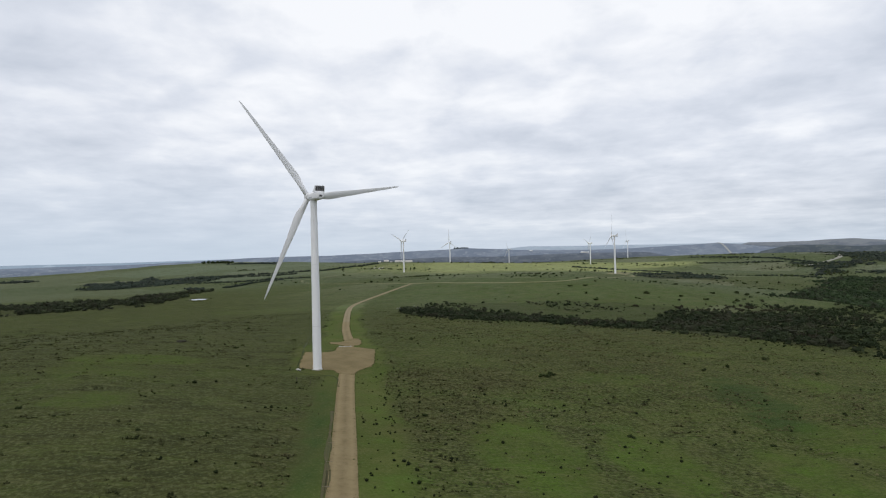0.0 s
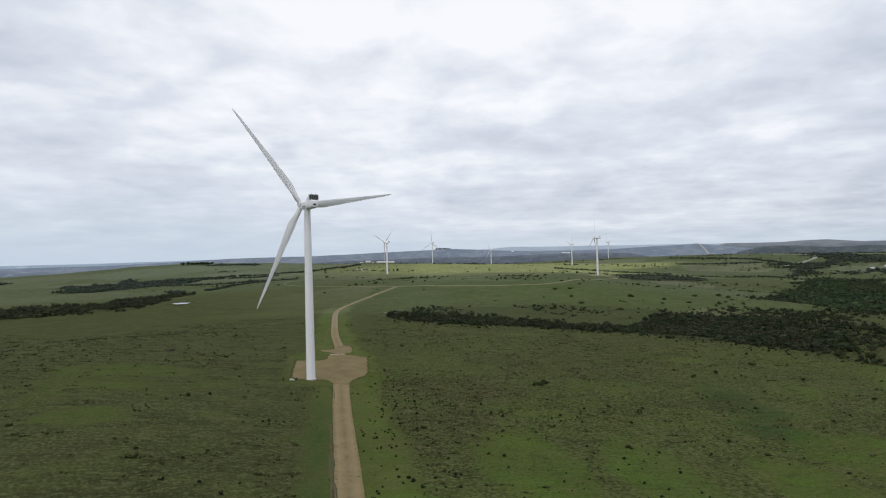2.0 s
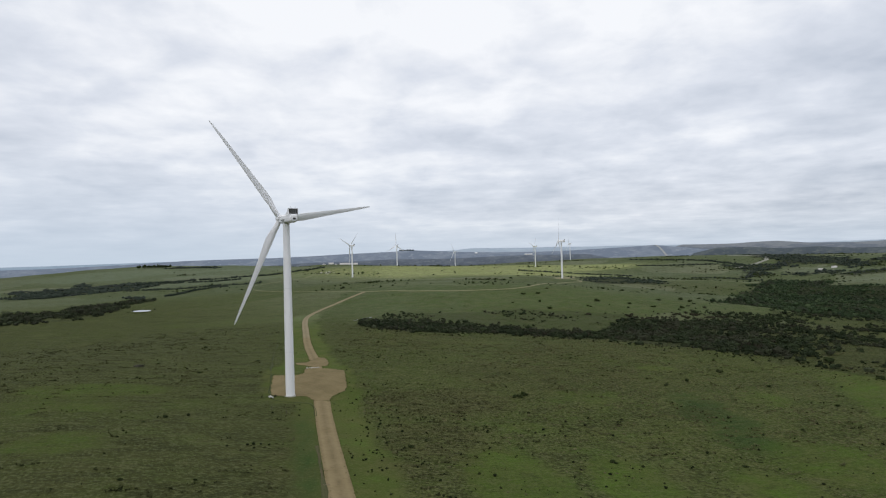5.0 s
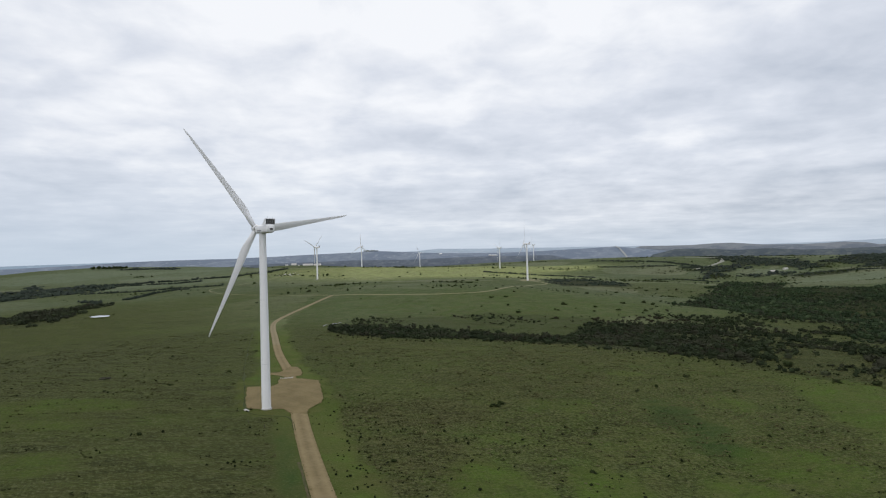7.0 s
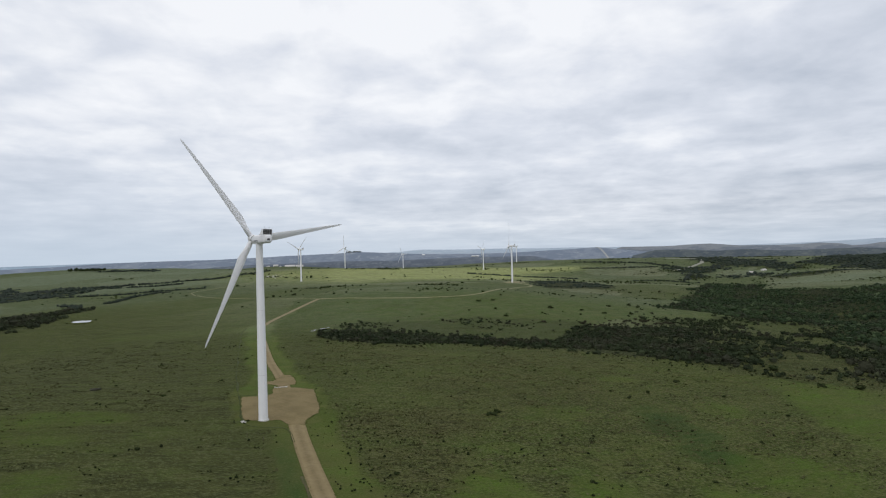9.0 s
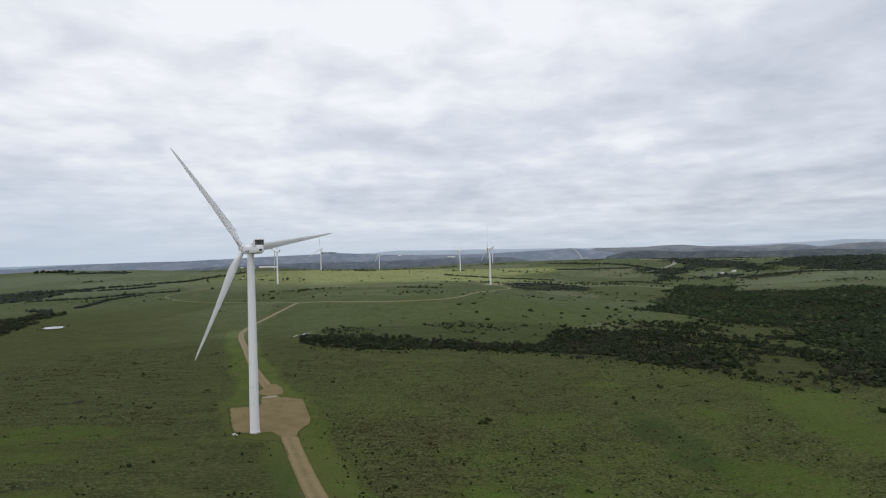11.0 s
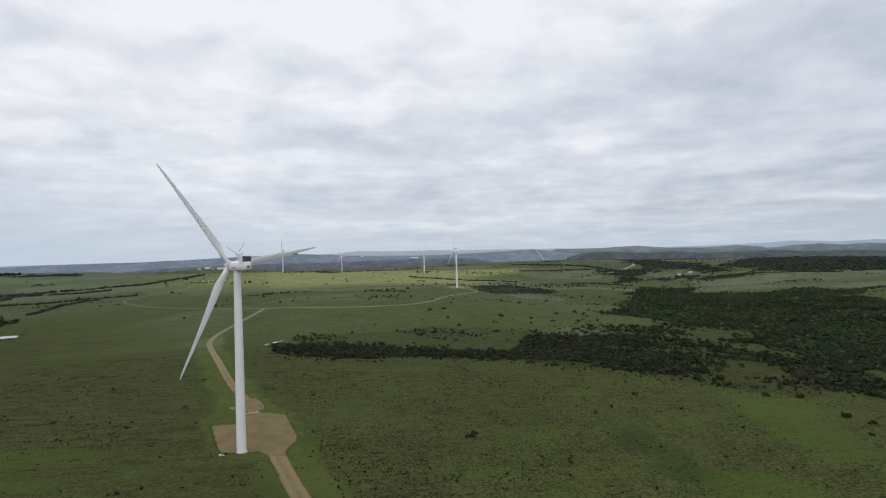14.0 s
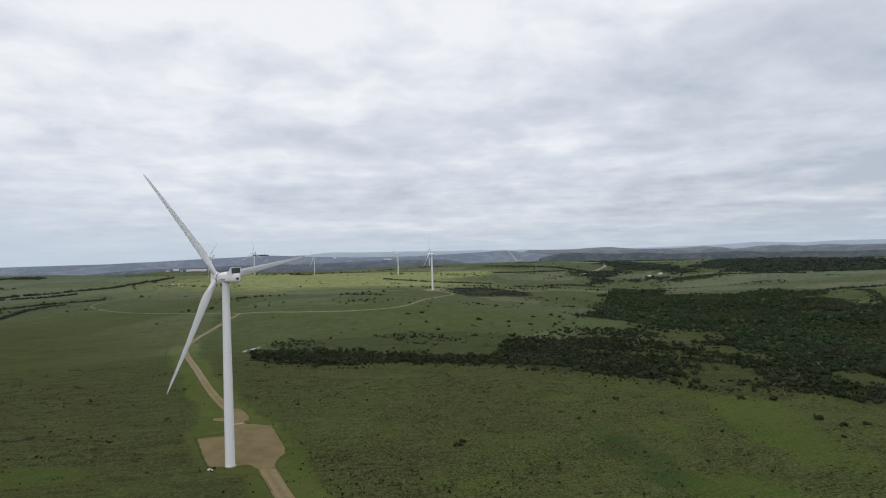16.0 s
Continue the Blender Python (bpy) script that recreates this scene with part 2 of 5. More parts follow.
    c = k.mix(k.step(fine, 0.52, 0.68, 0.0, 0.42), c, (0.117, 0.128, 0.047))
    c = k.mix(k.math("MULTIPLY", k.step(fine, 0.48, 0.34, 0.0, 0.5), k.step(care[0], 0.0, 1.0, 1.0, 0.4)), c, (0.025, 0.031, 0.010))
    # round tussocks with bleached tops and gaps painted dark as shade, in drifts
    lump, stand = k.lumps(0.8, (0.8, 1.0, 0.2)), k.noise(0.022, 5, 0.7, None, 0.5)
    tussocky = k.math("MULTIPLY", near, k.math("MULTIPLY", k.step(stand, 0.40, 0.56, 0.12, 1.0), k.step(tuft, 0.36, 0.60, 0.35, 1.0)))
    tussocky = k.math("MULTIPLY", k.math("MULTIPLY", tussocky, k.step(care[1], 0.0, 1.0, 0.2, 1.0)), k.step(cover[1], 0.1, 0.9, 1.0, 0.15))
    c = k.mix(k.math("MULTIPLY", k.step(lump, 0.36, 0.16, 0.0, 0.7), tussocky), c, (0.136, 0.134, 0.065))
    c = k.mix(k.math("MULTIPLY", k.step(lump, 0.50, 0.72, 0.0, 0.6), tussocky), c, (0.023, 0.029, 0.010))
    relief = k.math("ADD", k.math("MULTIPLY", ledge, 1.2), k.math("ADD", tuft, k.math("MULTIPLY", fine, 0.5)))
    relief = k.math("SUBTRACT", relief, k.math("MULTIPLY", k.math("MULTIPLY", lump, tussocky), 0.9))
    return k.done(c, k.math("MULTIPLY", relief, k.step(care[0], 0.0, 1.0, 1.0, 0.35)), 0.8, 1.0)


def make_dirt(name, a, b, dark, rim=False):
    k = Mat(name, 0.95, 0, 0.15)
    wide, mid_n, fine = k.noise(0.09, 5, 0.6), k.noise(0.6, 5, 0.65), k.noise(5, 3, 0.7)
    c = k.mix(k.step(wide, 0.35, 0.65), a, b)
    c = k.mix(k.step(mid_n, 0.52, 0.75, 0, 0.55), c, dark)
    rut = k.attr("rut")
    c = k.mix(k.math("MULTIPLY", rut[0], k.step(mid_n, 0.3, 0.7, 0.5, 0.2)), c, tuple(min(1.0, 1.28 * x) for x in b))
    c = k.mix(k.math("MULTIPLY", rut[1], k.step(mid_n, 0.35, 0.65, 0.1, 0.5)), c, tuple(0.8 * x for x in dark))
    c = k.mix(k.step(fine, 0.5, 0.8, 0, 0.2), c, (0.27, 0.21, 0.135))
    if rim:
        edge = k.math("ADD", k.attr("rim")[0], k.math("MULTIPLY", k.math("SUBTRACT", mid_n, 0.5), 1.6))
        c = k.mix(k.step(edge, 0.35, 0.75, 0, 0.85), c, k.mix(k.step(fine, 0.4, 0.6), (0.052, 0.066, 0.018), (0.092, 0.080, 0.036)))
    return k.done(c, k.math("ADD", mid_n, fine), 0.4, 0.12)


def make_foliage(name, a, b, grey, light, drift=0.035, spark=0.7):
    k = Mat(name, 0.95, 0, 0.08)
    tone = k.island()
    c = k.mix(k.math("ADD", k.math("MULTIPLY", tone, 0.6), k.step(k.noise(drift * 0.4, 3, 0.6), 0.38, 0.62, 0, 0.4)), a, b)
    c = k.mix(k.step(k.noise(drift, 5, 0.65), 0.49, 0.60, 0, 0.8), c, grey)
    c = k.mix(k.step(k.random(), 0.6, 1.0, 0, 0.3), c, grey)
    c = k.mix(k.step(tone, 0.84, 1.0, 0, spark), c, light)
    return k.done(c, k.noise(2.5, 3, 0.7), 0.6, 0.4)


def make_paint():
    k = Mat("white_turbine_paint", 0.42, 0, 0.4)
    streak = k.noise(0.9, 5, 0.6, (1, 1, 0.06))
    grime = k.noise(0.25, 4, 0.6)
    c = k.mix(k.step(streak, 0.5, 0.78, 0, 0.30), (0.81, 0.81, 0.825), (0.64, 0.645, 0.65))
    c = k.mix(k.step(grime, 0.5, 0.75, 0, 0.25), c, (0.70, 0.70, 0.71))
    return k.done(c, k.noise(6, 2), 0.05, 0.01, k.step(grime, 0.3, 0.7, 0.34, 0.55))


def make_plain(name, colour, other, rough=0.6, metal=0.0, scale=1.5):
    k = Mat(name, rough, metal, 0.3)
    return k.done(k.mix(k.step(k.noise(scale, 5, 0.6), 0.35, 0.7), colour, other), k.noise(scale * 8, 3), 0.15, 0.02)


GRASS = make_grass()
GRAVEL = make_dirt("gravel_pad", (0.141, 0.111, 0.052), (0.178, 0.140, 0.069), (0.094, 0.074, 0.034), True)
TRACK = make_dirt("dirt_track", (0.167, 0.131, 0.066), (0.197, 0.156, 0.083), (0.124, 0.096, 0.047))
SOIL = make_dirt("bare_soil", (0.088, 0.072, 0.038), (0.058, 0.062, 0.024), (0.040, 0.046, 0.017))
SEDGE = make_dirt("dark_sedge", (0.036, 0.046, 0.013), (0.046, 0.058, 0.017), (0.026, 0.034, 0.010))
PALE = make_dirt("pale_grass_track", (0.165, 0.155, 0.085), (0.195, 0.185, 0.105), (0.12, 0.118, 0.055))
GREYROAD = make_dirt("pale_grey_gravel", (0.205, 0.205, 0.175), (0.24, 0.24, 0.21), (0.15, 0.152, 0.12))
WORN = make_dirt("weathered_track", (0.185, 0.152, 0.088), (0.21, 0.175, 0.105), (0.14, 0.118, 0.064))
BUSH = make_foliage("bush_leaves", (0.016, 0.025, 0.008), (0.036, 0.050, 0.016), (0.040, 0.042, 0.022), (0.062, 0.075, 0.028))
FOREST = make_foliage("thicket_leaves", (0.012, 0.018, 0.009), (0.032, 0.045, 0.020), (0.037, 0.038, 0.025), (0.058, 0.071, 0.036))
HEATH = make_foliage("heath_bush_leaves", (0.007, 0.011, 0.004), (0.018, 0.026, 0.008), (0.021, 0.021, 0.010), (0.032, 0.040, 0.015))
TUSSOCK = make_foliage("tussock_leaves", (0.012, 0.016, 0.005), (0.034, 0.040, 0.014), (0.044, 0.045, 0.018), (0.095, 0.095, 0.042))
STRAW = make_foliage("straw_blades", (0.062, 0.068, 0.028), (0.102, 0.104, 0.046), (0.084, 0.082, 0.040), (0.14, 0.135, 0.066))
WOODLEAF = make_foliage("valley_wood_leaves", (0.014, 0.025, 0.012), (0.038, 0.059, 0.026), (0.029, 0.033, 0.021), (0.066, 0.091, 0.043), 0.022, 0.8)
# lighter and greyer than the near leaves: haze put into the colour
FARLEAF = make_foliage("hazed_far_leaves", (0.020, 0.029, 0.022), (0.038, 0.050, 0.036), (0.034, 0.042, 0.036), (0.052, 0.064, 0.044), 0.008, 0.5)
DRYLEAF = make_foliage("dry_brown_leaves", (0.023, 0.022, 0.014), (0.044, 0.042, 0.026), (0.034, 0.037, 0.022), (0.060, 0.058, 0.040))
VERGE = make_foliage("verge_grass", (0.040, 0.058, 0.012), (0.070, 0.088, 0.020), (0.075, 0.078, 0.024), (0.11, 0.11, 0.04))
GREYBUSH = make_foliage("grey_twigs", (0.050, 0.050, 0.036), (0.085, 0.082, 0.062), (0.055, 0.055, 0.042), (0.12, 0.115, 0.09))
BARK = make_plain("bark", (0.06, 0.048, 0.036), (0.10, 0.085, 0.068), 0.9)
PAINT = make_paint()
JOINT = make_plain("flange_grey", (0.66, 0.66, 0.67), (0.56, 0.57, 0.58), 0.5)
GRILLE = make_plain("radiator_grey", (0.055, 0.055, 0.055), (0.085, 0.083, 0.08), 0.6)
MARK = make_plain("grey_lettering", (0.16, 0.17, 0.19), (0.22, 0.23, 0.24), 0.6)
CONCRETE = make_plain("concrete", (0.46, 0.45, 0.42), (0.36, 0.35, 0.32), 0.85)
STEEL = make_plain("galvanised_steel", (0.45, 0.46, 0.47), (0.36, 0.37, 0.38), 0.45, 0.8)
WALL = make_plain("whitewashed_wall", (0.72, 0.70, 0.66), (0.60, 0.58, 0.54), 0.85)
ROOF = make_plain("iron_roof", (0.55, 0.55, 0.55), (0.42, 0.36, 0.34), 0.5)
WHITEROOF = make_plain("white_sheet_roof", (0.78, 0.78, 0.78), (0.66, 0.67, 0.68), 0.5)
EARTH = make_plain("pale_bare_earth", (0.33, 0.34, 0.33), (0.27, 0.28, 0.275), 0.95)
FIELDSTONE = make_plain("brown_fieldstone", (0.17, 0.145, 0.105), (0.11, 0.095, 0.065), 0.9)
ROCK = make_plain("pale_rock", (0.52, 0.51, 0.48), (0.40, 0.39, 0.36), 0.9)


def make_water():
    k = Mat("pond_water", 0.06, 0, 0.5)
    return k.done((0.20, 0.20, 0.18), k.noise(1.2, 3), 0.05, 0.02)


WATER = make_water()


def make_far(name, wood, field, bare, scale, tree_line=None):
    """Far land with haze painted into its colours: woods, fields and pale bare slopes; above tree_line metres the bare
    slopes take over.
    """
    k = Mat(name, 1.0, 0, 0.0)
    wide, patch, fine = k.noise(scale, 5, 0.6, (1, 1, 2.6), 0.5), k.noise(scale * 3.1, 5, 0.66, (1, 1, 3.2), 0.3), k.noise(scale * 10, 3, 0.7, (1, 1, 3))
    c = k.mix(k.step(wide, 0.46, 0.55), wood, field)
    c = k.mix(k.step(patch, 0.52, 0.60, 0, 0.75), c, wood)
    c = k.mix(k.step(patch, 0.44, 0.36, 0, 0.8), c, bare)
    if tree_line is not None:
        sp = k.t.nodes.new("ShaderNodeSeparateXYZ")
        k.t.links.new(k.co, sp.inputs[0])
        up = k.math("ADD", sp.outputs[2], k.math("MULTIPLY", k.math("SUBTRACT", wide, 0.5), 90))
        c = k.mix(k.step(up, tree_line - 8, tree_line + 10, 0, 0.85), c, k.mix(k.step(patch, 0.5, 0.58), bare, field))
    c = k.mix(k.step(fine, 0.52, 0.66, 0, 0.4), c, wood)
    return k.done(c)


# the slate and blue casts are distance haze mixed into the base colours
HILL_SLOPE = make_far("hazed_far_slopes", (0.162, 0.194, 0.245), (0.198, 0.230, 0.278), (0.255, 0.286, 0.322), 0.0065)
HILL_BROWN = make_far("hazed_far_hills", (0.138, 0.158, 0.186), (0.172, 0.190, 0.214), (0.205, 0.222, 0.238), 0.008, 62)
HILL_WOOD = make_far("hazed_far_woods", (0.074, 0.090, 0.104), (0.098, 0.115, 0.122), (0.132, 0.148, 0.144), 0.010)
HILL_FOOT = make_far("hazed_far_foothills", (0.108, 0.127, 0.156), (0.135, 0.154, 0.182), (0.180, 0.197, 0.215), 0.009)
HILL_FAR = make_far("hazed_blue_hills", (0.325, 0.385, 0.455), (0.350, 0.410, 0.475), (0.39, 0.445, 0.50), 0.006)
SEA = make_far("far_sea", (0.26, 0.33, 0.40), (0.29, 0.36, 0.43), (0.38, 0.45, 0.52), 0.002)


# ---- building helpers ----
def array_mesh(name, verts, faces, material, smooth=False):
    """A mesh from a vertex array and a face array with equal corners."""
    verts, faces = np.asarray(verts, np.float32), np.asarray(faces, np.int32)
    me = bpy.data.meshes.new(name)
    n, k = faces.shape
    me.vertices.add(len(verts))
    me.vertices.foreach_set("co", verts.ravel())
    me.loops.add(n * k)
    me.loops.foreach_set("vertex_index", faces.ravel())
    me.polygons.add(n)
    me.polygons.foreach_set("loop_start", np.arange(0, n * k, k, dtype=np.int32))
    me.polygons.foreach_set("loop_total", np.full(n, k, np.int32))
    me.polygons.foreach_set("use_smooth", np.full(n, smooth))
    me.materials.append(material)
    me.update(calc_edges=True)
    me.validate()
    return me


def bm_mesh(name, bm, material, smooth=False):
    me = bpy.data.meshes.new(name)
    for f in bm.faces:
        f.smooth = smooth
    bm.to_mesh(me)
    bm.free()
    me.materials.append(material)
    return me


def part(name, me, parent, label=""):
    """Links a mesh as one part under a thing or a part."""
    ob = new(name, me)
    ob.parent = parent
    return tagged(ob, label)


def empty(name, m=Matrix()):
    ob = new(name)
    ob.empty_display_size = 0.5
    ob.matrix_basis = m
    return ob


def box_bm(bm, size, m, bevel=0.0):
    made = bmesh.ops.create_cube(bm, size=1, matrix=m @ Matrix.Diagonal((*size, 1)))["verts"]
    if bevel:
        edges = list({ed for v in made for ed in v.link_edges})
        bmesh.ops.bevel(bm, geom=edges, offset=bevel, segments=2, profile=0.6, affect="EDGES")


def box_mesh(name, size, m, material, bevel=0.0, smooth=False):
    bm = bmesh.new()
    box_bm(bm, size, m, bevel)
    return bm_mesh(name, bm, material, smooth)


def lathe(rings, n=32):
    """Vertices and quads of a turned body from (radius, height) pairs."""
    a = np.arange(n) * 2 * np.pi / n
    v = [(r * math.cos(t), r * math.sin(t), z) for r, z in rings for t in a]
    f = [(i * n + j, i * n + (j + 1) % n, (i + 1) * n + (j + 1) % n, (i + 1) * n + j) for i in range(len(rings) - 1) for j in range(n)]
    return v, f


# ---- lie of the land: gentle rises and hollows (x, y, spread x, spread y, height) ----
NEAR_RISES = [
    (0, 60, 140, 160, 5.7),
    (15, 40, 70, 80, 2.7),
    (760, -60, 260, 240, -29.5),
    (110, 10, 110, 110, -4.6),
    (-250, 150, 220, 220, -5.0),
    (150, -180, 160, 160, -3.2),
    (-60, -200, 160, 130, 7.1),
    (60, -280, 110, 110, 1.8),
    (-220, -150, 150, 170, -5.5),
    (-60, 250, 110, 110, 11.2),
    (330, -50, 150, 150, -5.1),
    (220, 280, 110, 90, -14.4),
    (380, 340, 110, 80, -2.7),
    (540, 260, 140, 120, -7.5),
    (100, 420, 130, 90, -3.6),
    (-300, 560, 250, 200, -1.6),
]
FAR_RISES = [
    (0, 800, 300, 260, -3.5),
    (290, 600, 150, 130, 5.4),
    (480, 520, 130, 110, 8.0),
    (470, 1030, 280, 260, 6.6),
    (-60, 1400, 420, 400, 8.1),
    (780, 330, 260, 260, -38.4),
    (1120, 720, 300, 260, 2.0),
    (1180, 1500, 420, 400, -31.7),
    (650, 1500, 300, 300, -1.4),
    (100, 2200, 600, 500, 29.7),
    (650, 2080, 400, 400, -11.4),
    (400, 2850, 500, 400, -32.3),
    (1000, 2750, 500, 450, 31.8),
    (-980, 2350, 430, 420, 43),
    (-290, 3460, 300, 150, 29),
]
MID_RISES = [
    (150, 700, 200, 200, 20.9),
    (500, 200, 140, 140, 14.7),
    (-100, 300, 140, 140, -8.3),
    (-150, 0, 90, 90, 10.1),
    (-300, 650, 200, 200, 6.2),
    (150, -100, 55, 55, -5.2),
    (200, 300, 140, 140, 7.0),
    (450, 600, 200, 200, -7.6),
    (100, 50, 90, 90, 1.0),
    (750, 350, 200, 200, 11.2),
    (350, -100, 90, 90, 8.0),
    (0, -50, 55, 55, -3.5),
    (0, 150, 90, 90, -3.5),
    (300, 50, 90, 90, -4.5),
    (-50, -100, 55, 55, 5.0),
    (-200, -150, 55, 55, -2.0),
    (350, -200, 90, 90, -5.3),
    (-200, 100, 90, 90, 7.7),
    (1130, 1180, 240, 240, -14),
    (910, 430, 110, 90, 9),
    (725, 535, 75, 90, -8),
    (820, 650, 70, 80, -7),
]
HV = np.array(NEAR_RISES + MID_RISES + FAR_RISES)


def heights(x, y):
    x, y = np.asarray(x, float), np.asarray(y, float)
    h = np.full(x.shape, -2.0)
    for hx, hy, sx, sy, amp in HV:
        h += amp * np.exp(-0.5 * (((x - hx) / sx) ** 2 + ((y - hy) / sy) ** 2))
    r = np.hypot(x, y + 280)
    s = np.clip((r - 3400) / 1300, 0, 1)
    h += 6 * s * s * (3 - 2 * s)
    east = np.clip((np.degrees(np.arctan2(x, y + 280)) - 18) / 16, 0, 1)
    h += 30 * east * east * (3 - 2 * east) * np.exp(-((r - 2750) / 600) ** 2)
    side = np.exp(-0.5 * (((x - 880) / 240) ** 2 + ((y - 430) / 260) ** 2))
    h += side * (5.5 * np.sin((0.35 * x + 0.94 * y) * 0.034 + 0.9 * np.sin(x * 0.012)) + 2.5 * np.sin((0.9 * x - 0.4 * y) * 0.047))
    far = np.clip((r - 500) / 800, 0, 1)
    return h + far * (1.6 * np.sin(x * 0.011 + 1.3) * np.sin(y * 0.009) + 0.8 * np.sin(x * 0.031 + y * 0.017))


def height(x, y):
    return float(heights(np.array([x]), np.array([y]))[0])


def spline(points, gap):
    """Even points along a smooth line through the given ones."""
    p = np.array(points, float)
    p = np.vstack([2 * p[0] - p[1], p, 2 * p[-1] - p[-2]])
    out = []
    for i in range(1, len(p) - 2):
        n = max(2, int(np.hypot(*(p[i + 1] - p[i])) / gap))
        for t in np.arange(n) / n:
            a, b, c, d = p[i - 1:i + 3]
            out.append(0.5 * (2 * b + (c - a) * t + (2 * a - 5 * b + 4 * c - d) * t * t + (3 * b - a - 3 * c + d) * t ** 3))
    out.append(p[-2])
    return np.array(out)


ROAD = [(70, -420), (56, -290), (46, -200), (38, -150), (33, -118), (27, -81), (20, -38), (14, 2), (8, 40), (1, 88), (-13, 160),
        (-27, 250), (-38, 325), (-45, 385), (-45, 425), (-36, 470), (-20, 520), (12, 624)]
ROAD_LINE = spline(ROAD, 3.0)


def inside(px, py, poly):
    """Which of the points lie within the polygon."""
    poly = np.array(poly, float)
    res = np.zeros(len(px), bool)
    j = len(poly) - 1
    for i in range(len(poly)):
        xi, yi, xj, yj = *poly[i], *poly[j]
        if yi != yj:
            res ^= ((yi > py) != (yj > py)) & (px < (xj - xi) * (py - yi) / (yj - yi) + xi)
        j = i
    return res


def warp(x, y):
    """Bends straight borders into natural ones."""
    wx = 16 * np.sin(x * 0.017 + y * 0.023) + 9 * np.sin(y * 0.061 + 1.7) + 5 * np.sin(x * 0.11 + y * 0.13)
    wy = 16 * np.sin(y * 0.019 - x * 0.021 + 2) + 9 * np.sin(x * 0.057) + 5 * np.sin(y * 0.12 - x * 0.09)
    return wx, wy


def blot(x, y, cx, cy, sx, sy, turn=0.0):
    """A soft oval patch."""
    c, s = math.cos(radians(turn)), math.sin(radians(turn))
    u, v = ((x - cx) * c + (y - cy) * s) / sx, (-(x - cx) * s + (y - cy) * c) / sy
    return np.clip(1.5 - (u * u + v * v), 0, 1)


# woods and thickets
GULLY = [(21, 290), (22, 340), (58, 334), (92, 320), (127, 317), (163, 294), (200, 284), (254, 284), (280, 322), (309, 346), (345, 342), (372, 318), (395, 322), (419, 330), (440, 310), (410, 262), (372, 205), (345, 150),
         (332, 124), (338, 104), (325, 112), (296, 134), (268, 172), (238, 222), (192, 246), (139, 256), (94, 232), (64, 236), (55, 252), (34, 264)]
GULLY_EAST = [(396, 55), (420, 100), (470, 110), (560, 150), (640, 200), (690, 150), (755, 20), (644, -25), (516, -50), (436, -24), (419, 19)]
GULLY_TAIL = [(345, 150), (372, 205), (405, 255), (450, 235), (480, 180), (460, 115), (420, 100), (410, 70), (396, 55), (363, 72), (336, 84), (325, 112)]
GULLY_TOP = [(34, 384), (60, 402), (99, 400), (139, 401), (199, 396), (267, 391), (318, 376), (345, 330), (300, 312), (254, 288), (200, 286), (127, 320), (58, 338)]
OPEN_WOOD = [(425, 395), (464, 410), (505, 380), (560, 415), (603, 401), (616, 359), (630, 310), (660, 250), (560, 150), (470, 110), (410, 90), (372, 72), (336, 84), (325, 112), (345, 150), (372, 205), (410, 262), (440, 310), (420, 332), (370, 320)]
GREAT_WOOD = [(509, 505), (524, 524), (616, 642), (774, 821), (905, 976), (985, 1050), (960, 900), (925, 787), (937, 731), (997, 713), (1084, 676), (1132, 662), (1204, 634), (1088, 575),
              (1048, 560), (1035, 500), (1024, 461), (1073, 428), (1230, 400), (1092, 248), (879, 102), (755, 20), (619, 45), (521, 65), (486, 113), (510, 160), (538, 215), (605, 341), (649, 455), (580, 422), (540, 448)]
EAST_WOODS = [
    [(1702, 1588), (1876, 1682), (2080, 1800), (2200, 1750), (2233, 1487), (2201, 1204), (2232, 1090), (1818, 836), (1787, 925), (1717, 988), (1689, 1075), (1663, 1133), (1628, 1209), (1644, 1316), (1656, 1431), (1662, 1521)],
    [(1627, 2187), (1708, 2033), (1700, 1790), (1672, 1655), (1663, 1566), (1584, 1459), (1496, 1409), (1536, 1528), (1519, 1635), (1480, 1724), (1489, 1852)],
    [(1288, 1459), (1370, 1526), (1325, 1420), (1267, 1381)],
    [(1348, 1420), (1433, 1481), (1439, 1414), (1358, 1324)],
    [(1270, 1811), (1351, 1693), (1494, 1709), (1461, 1665), (1343, 1578), (1221, 1466), (1141, 1396), (1154, 1451), (1277, 1623), (1252, 1750)],
    [(2400, 2900), (2900, 2700), (3300, 2100), (3500, 1500), (3100, 1450), (2900, 1900), (2500, 2350), (2150, 2600)],
]
EAST_BELTS = [
    [(1440, 1360), (1550, 1300), (1600, 1270), (1560, 1240), (1440, 1275), (1365, 1255), (1356, 1298), (1400, 1350)],
    [(479, 1023), (560, 1150), (624, 1130), (616, 995), (611, 869), (570, 791), (518, 835), (465, 864), (448, 925)],
]
WEST_WOODS = [
    [(-824, 1167), (-815, 1200), (-700, 1030), (-752, 1160), (-755, 1298), (-830, 1500), (-783, 1468), (-710, 1272), (-657, 1394), (-587, 1406), (-541, 1284), (-563, 1047), (-609, 981), (-611, 874), (-667, 915)],
    [(-1250, 1458), (-1153, 1424), (-1160, 1497), (-1341, 1579)],
    [(-800, 2080), (-700, 2055), (-610, 2060), (-600, 2150), (-700, 2190), (-800, 2150)],
]
FAR_WOODS = EAST_WOODS + EAST_BELTS + WEST_WOODS
LEFT_WOOD = [(-512, 372), (-438, 383), (-350, 444), (-313, 496), (-314, 576), (-334, 683), (-367, 710), (-380, 626), (-425, 559), (-522, 526), (-632, 512), (-696, 418)]


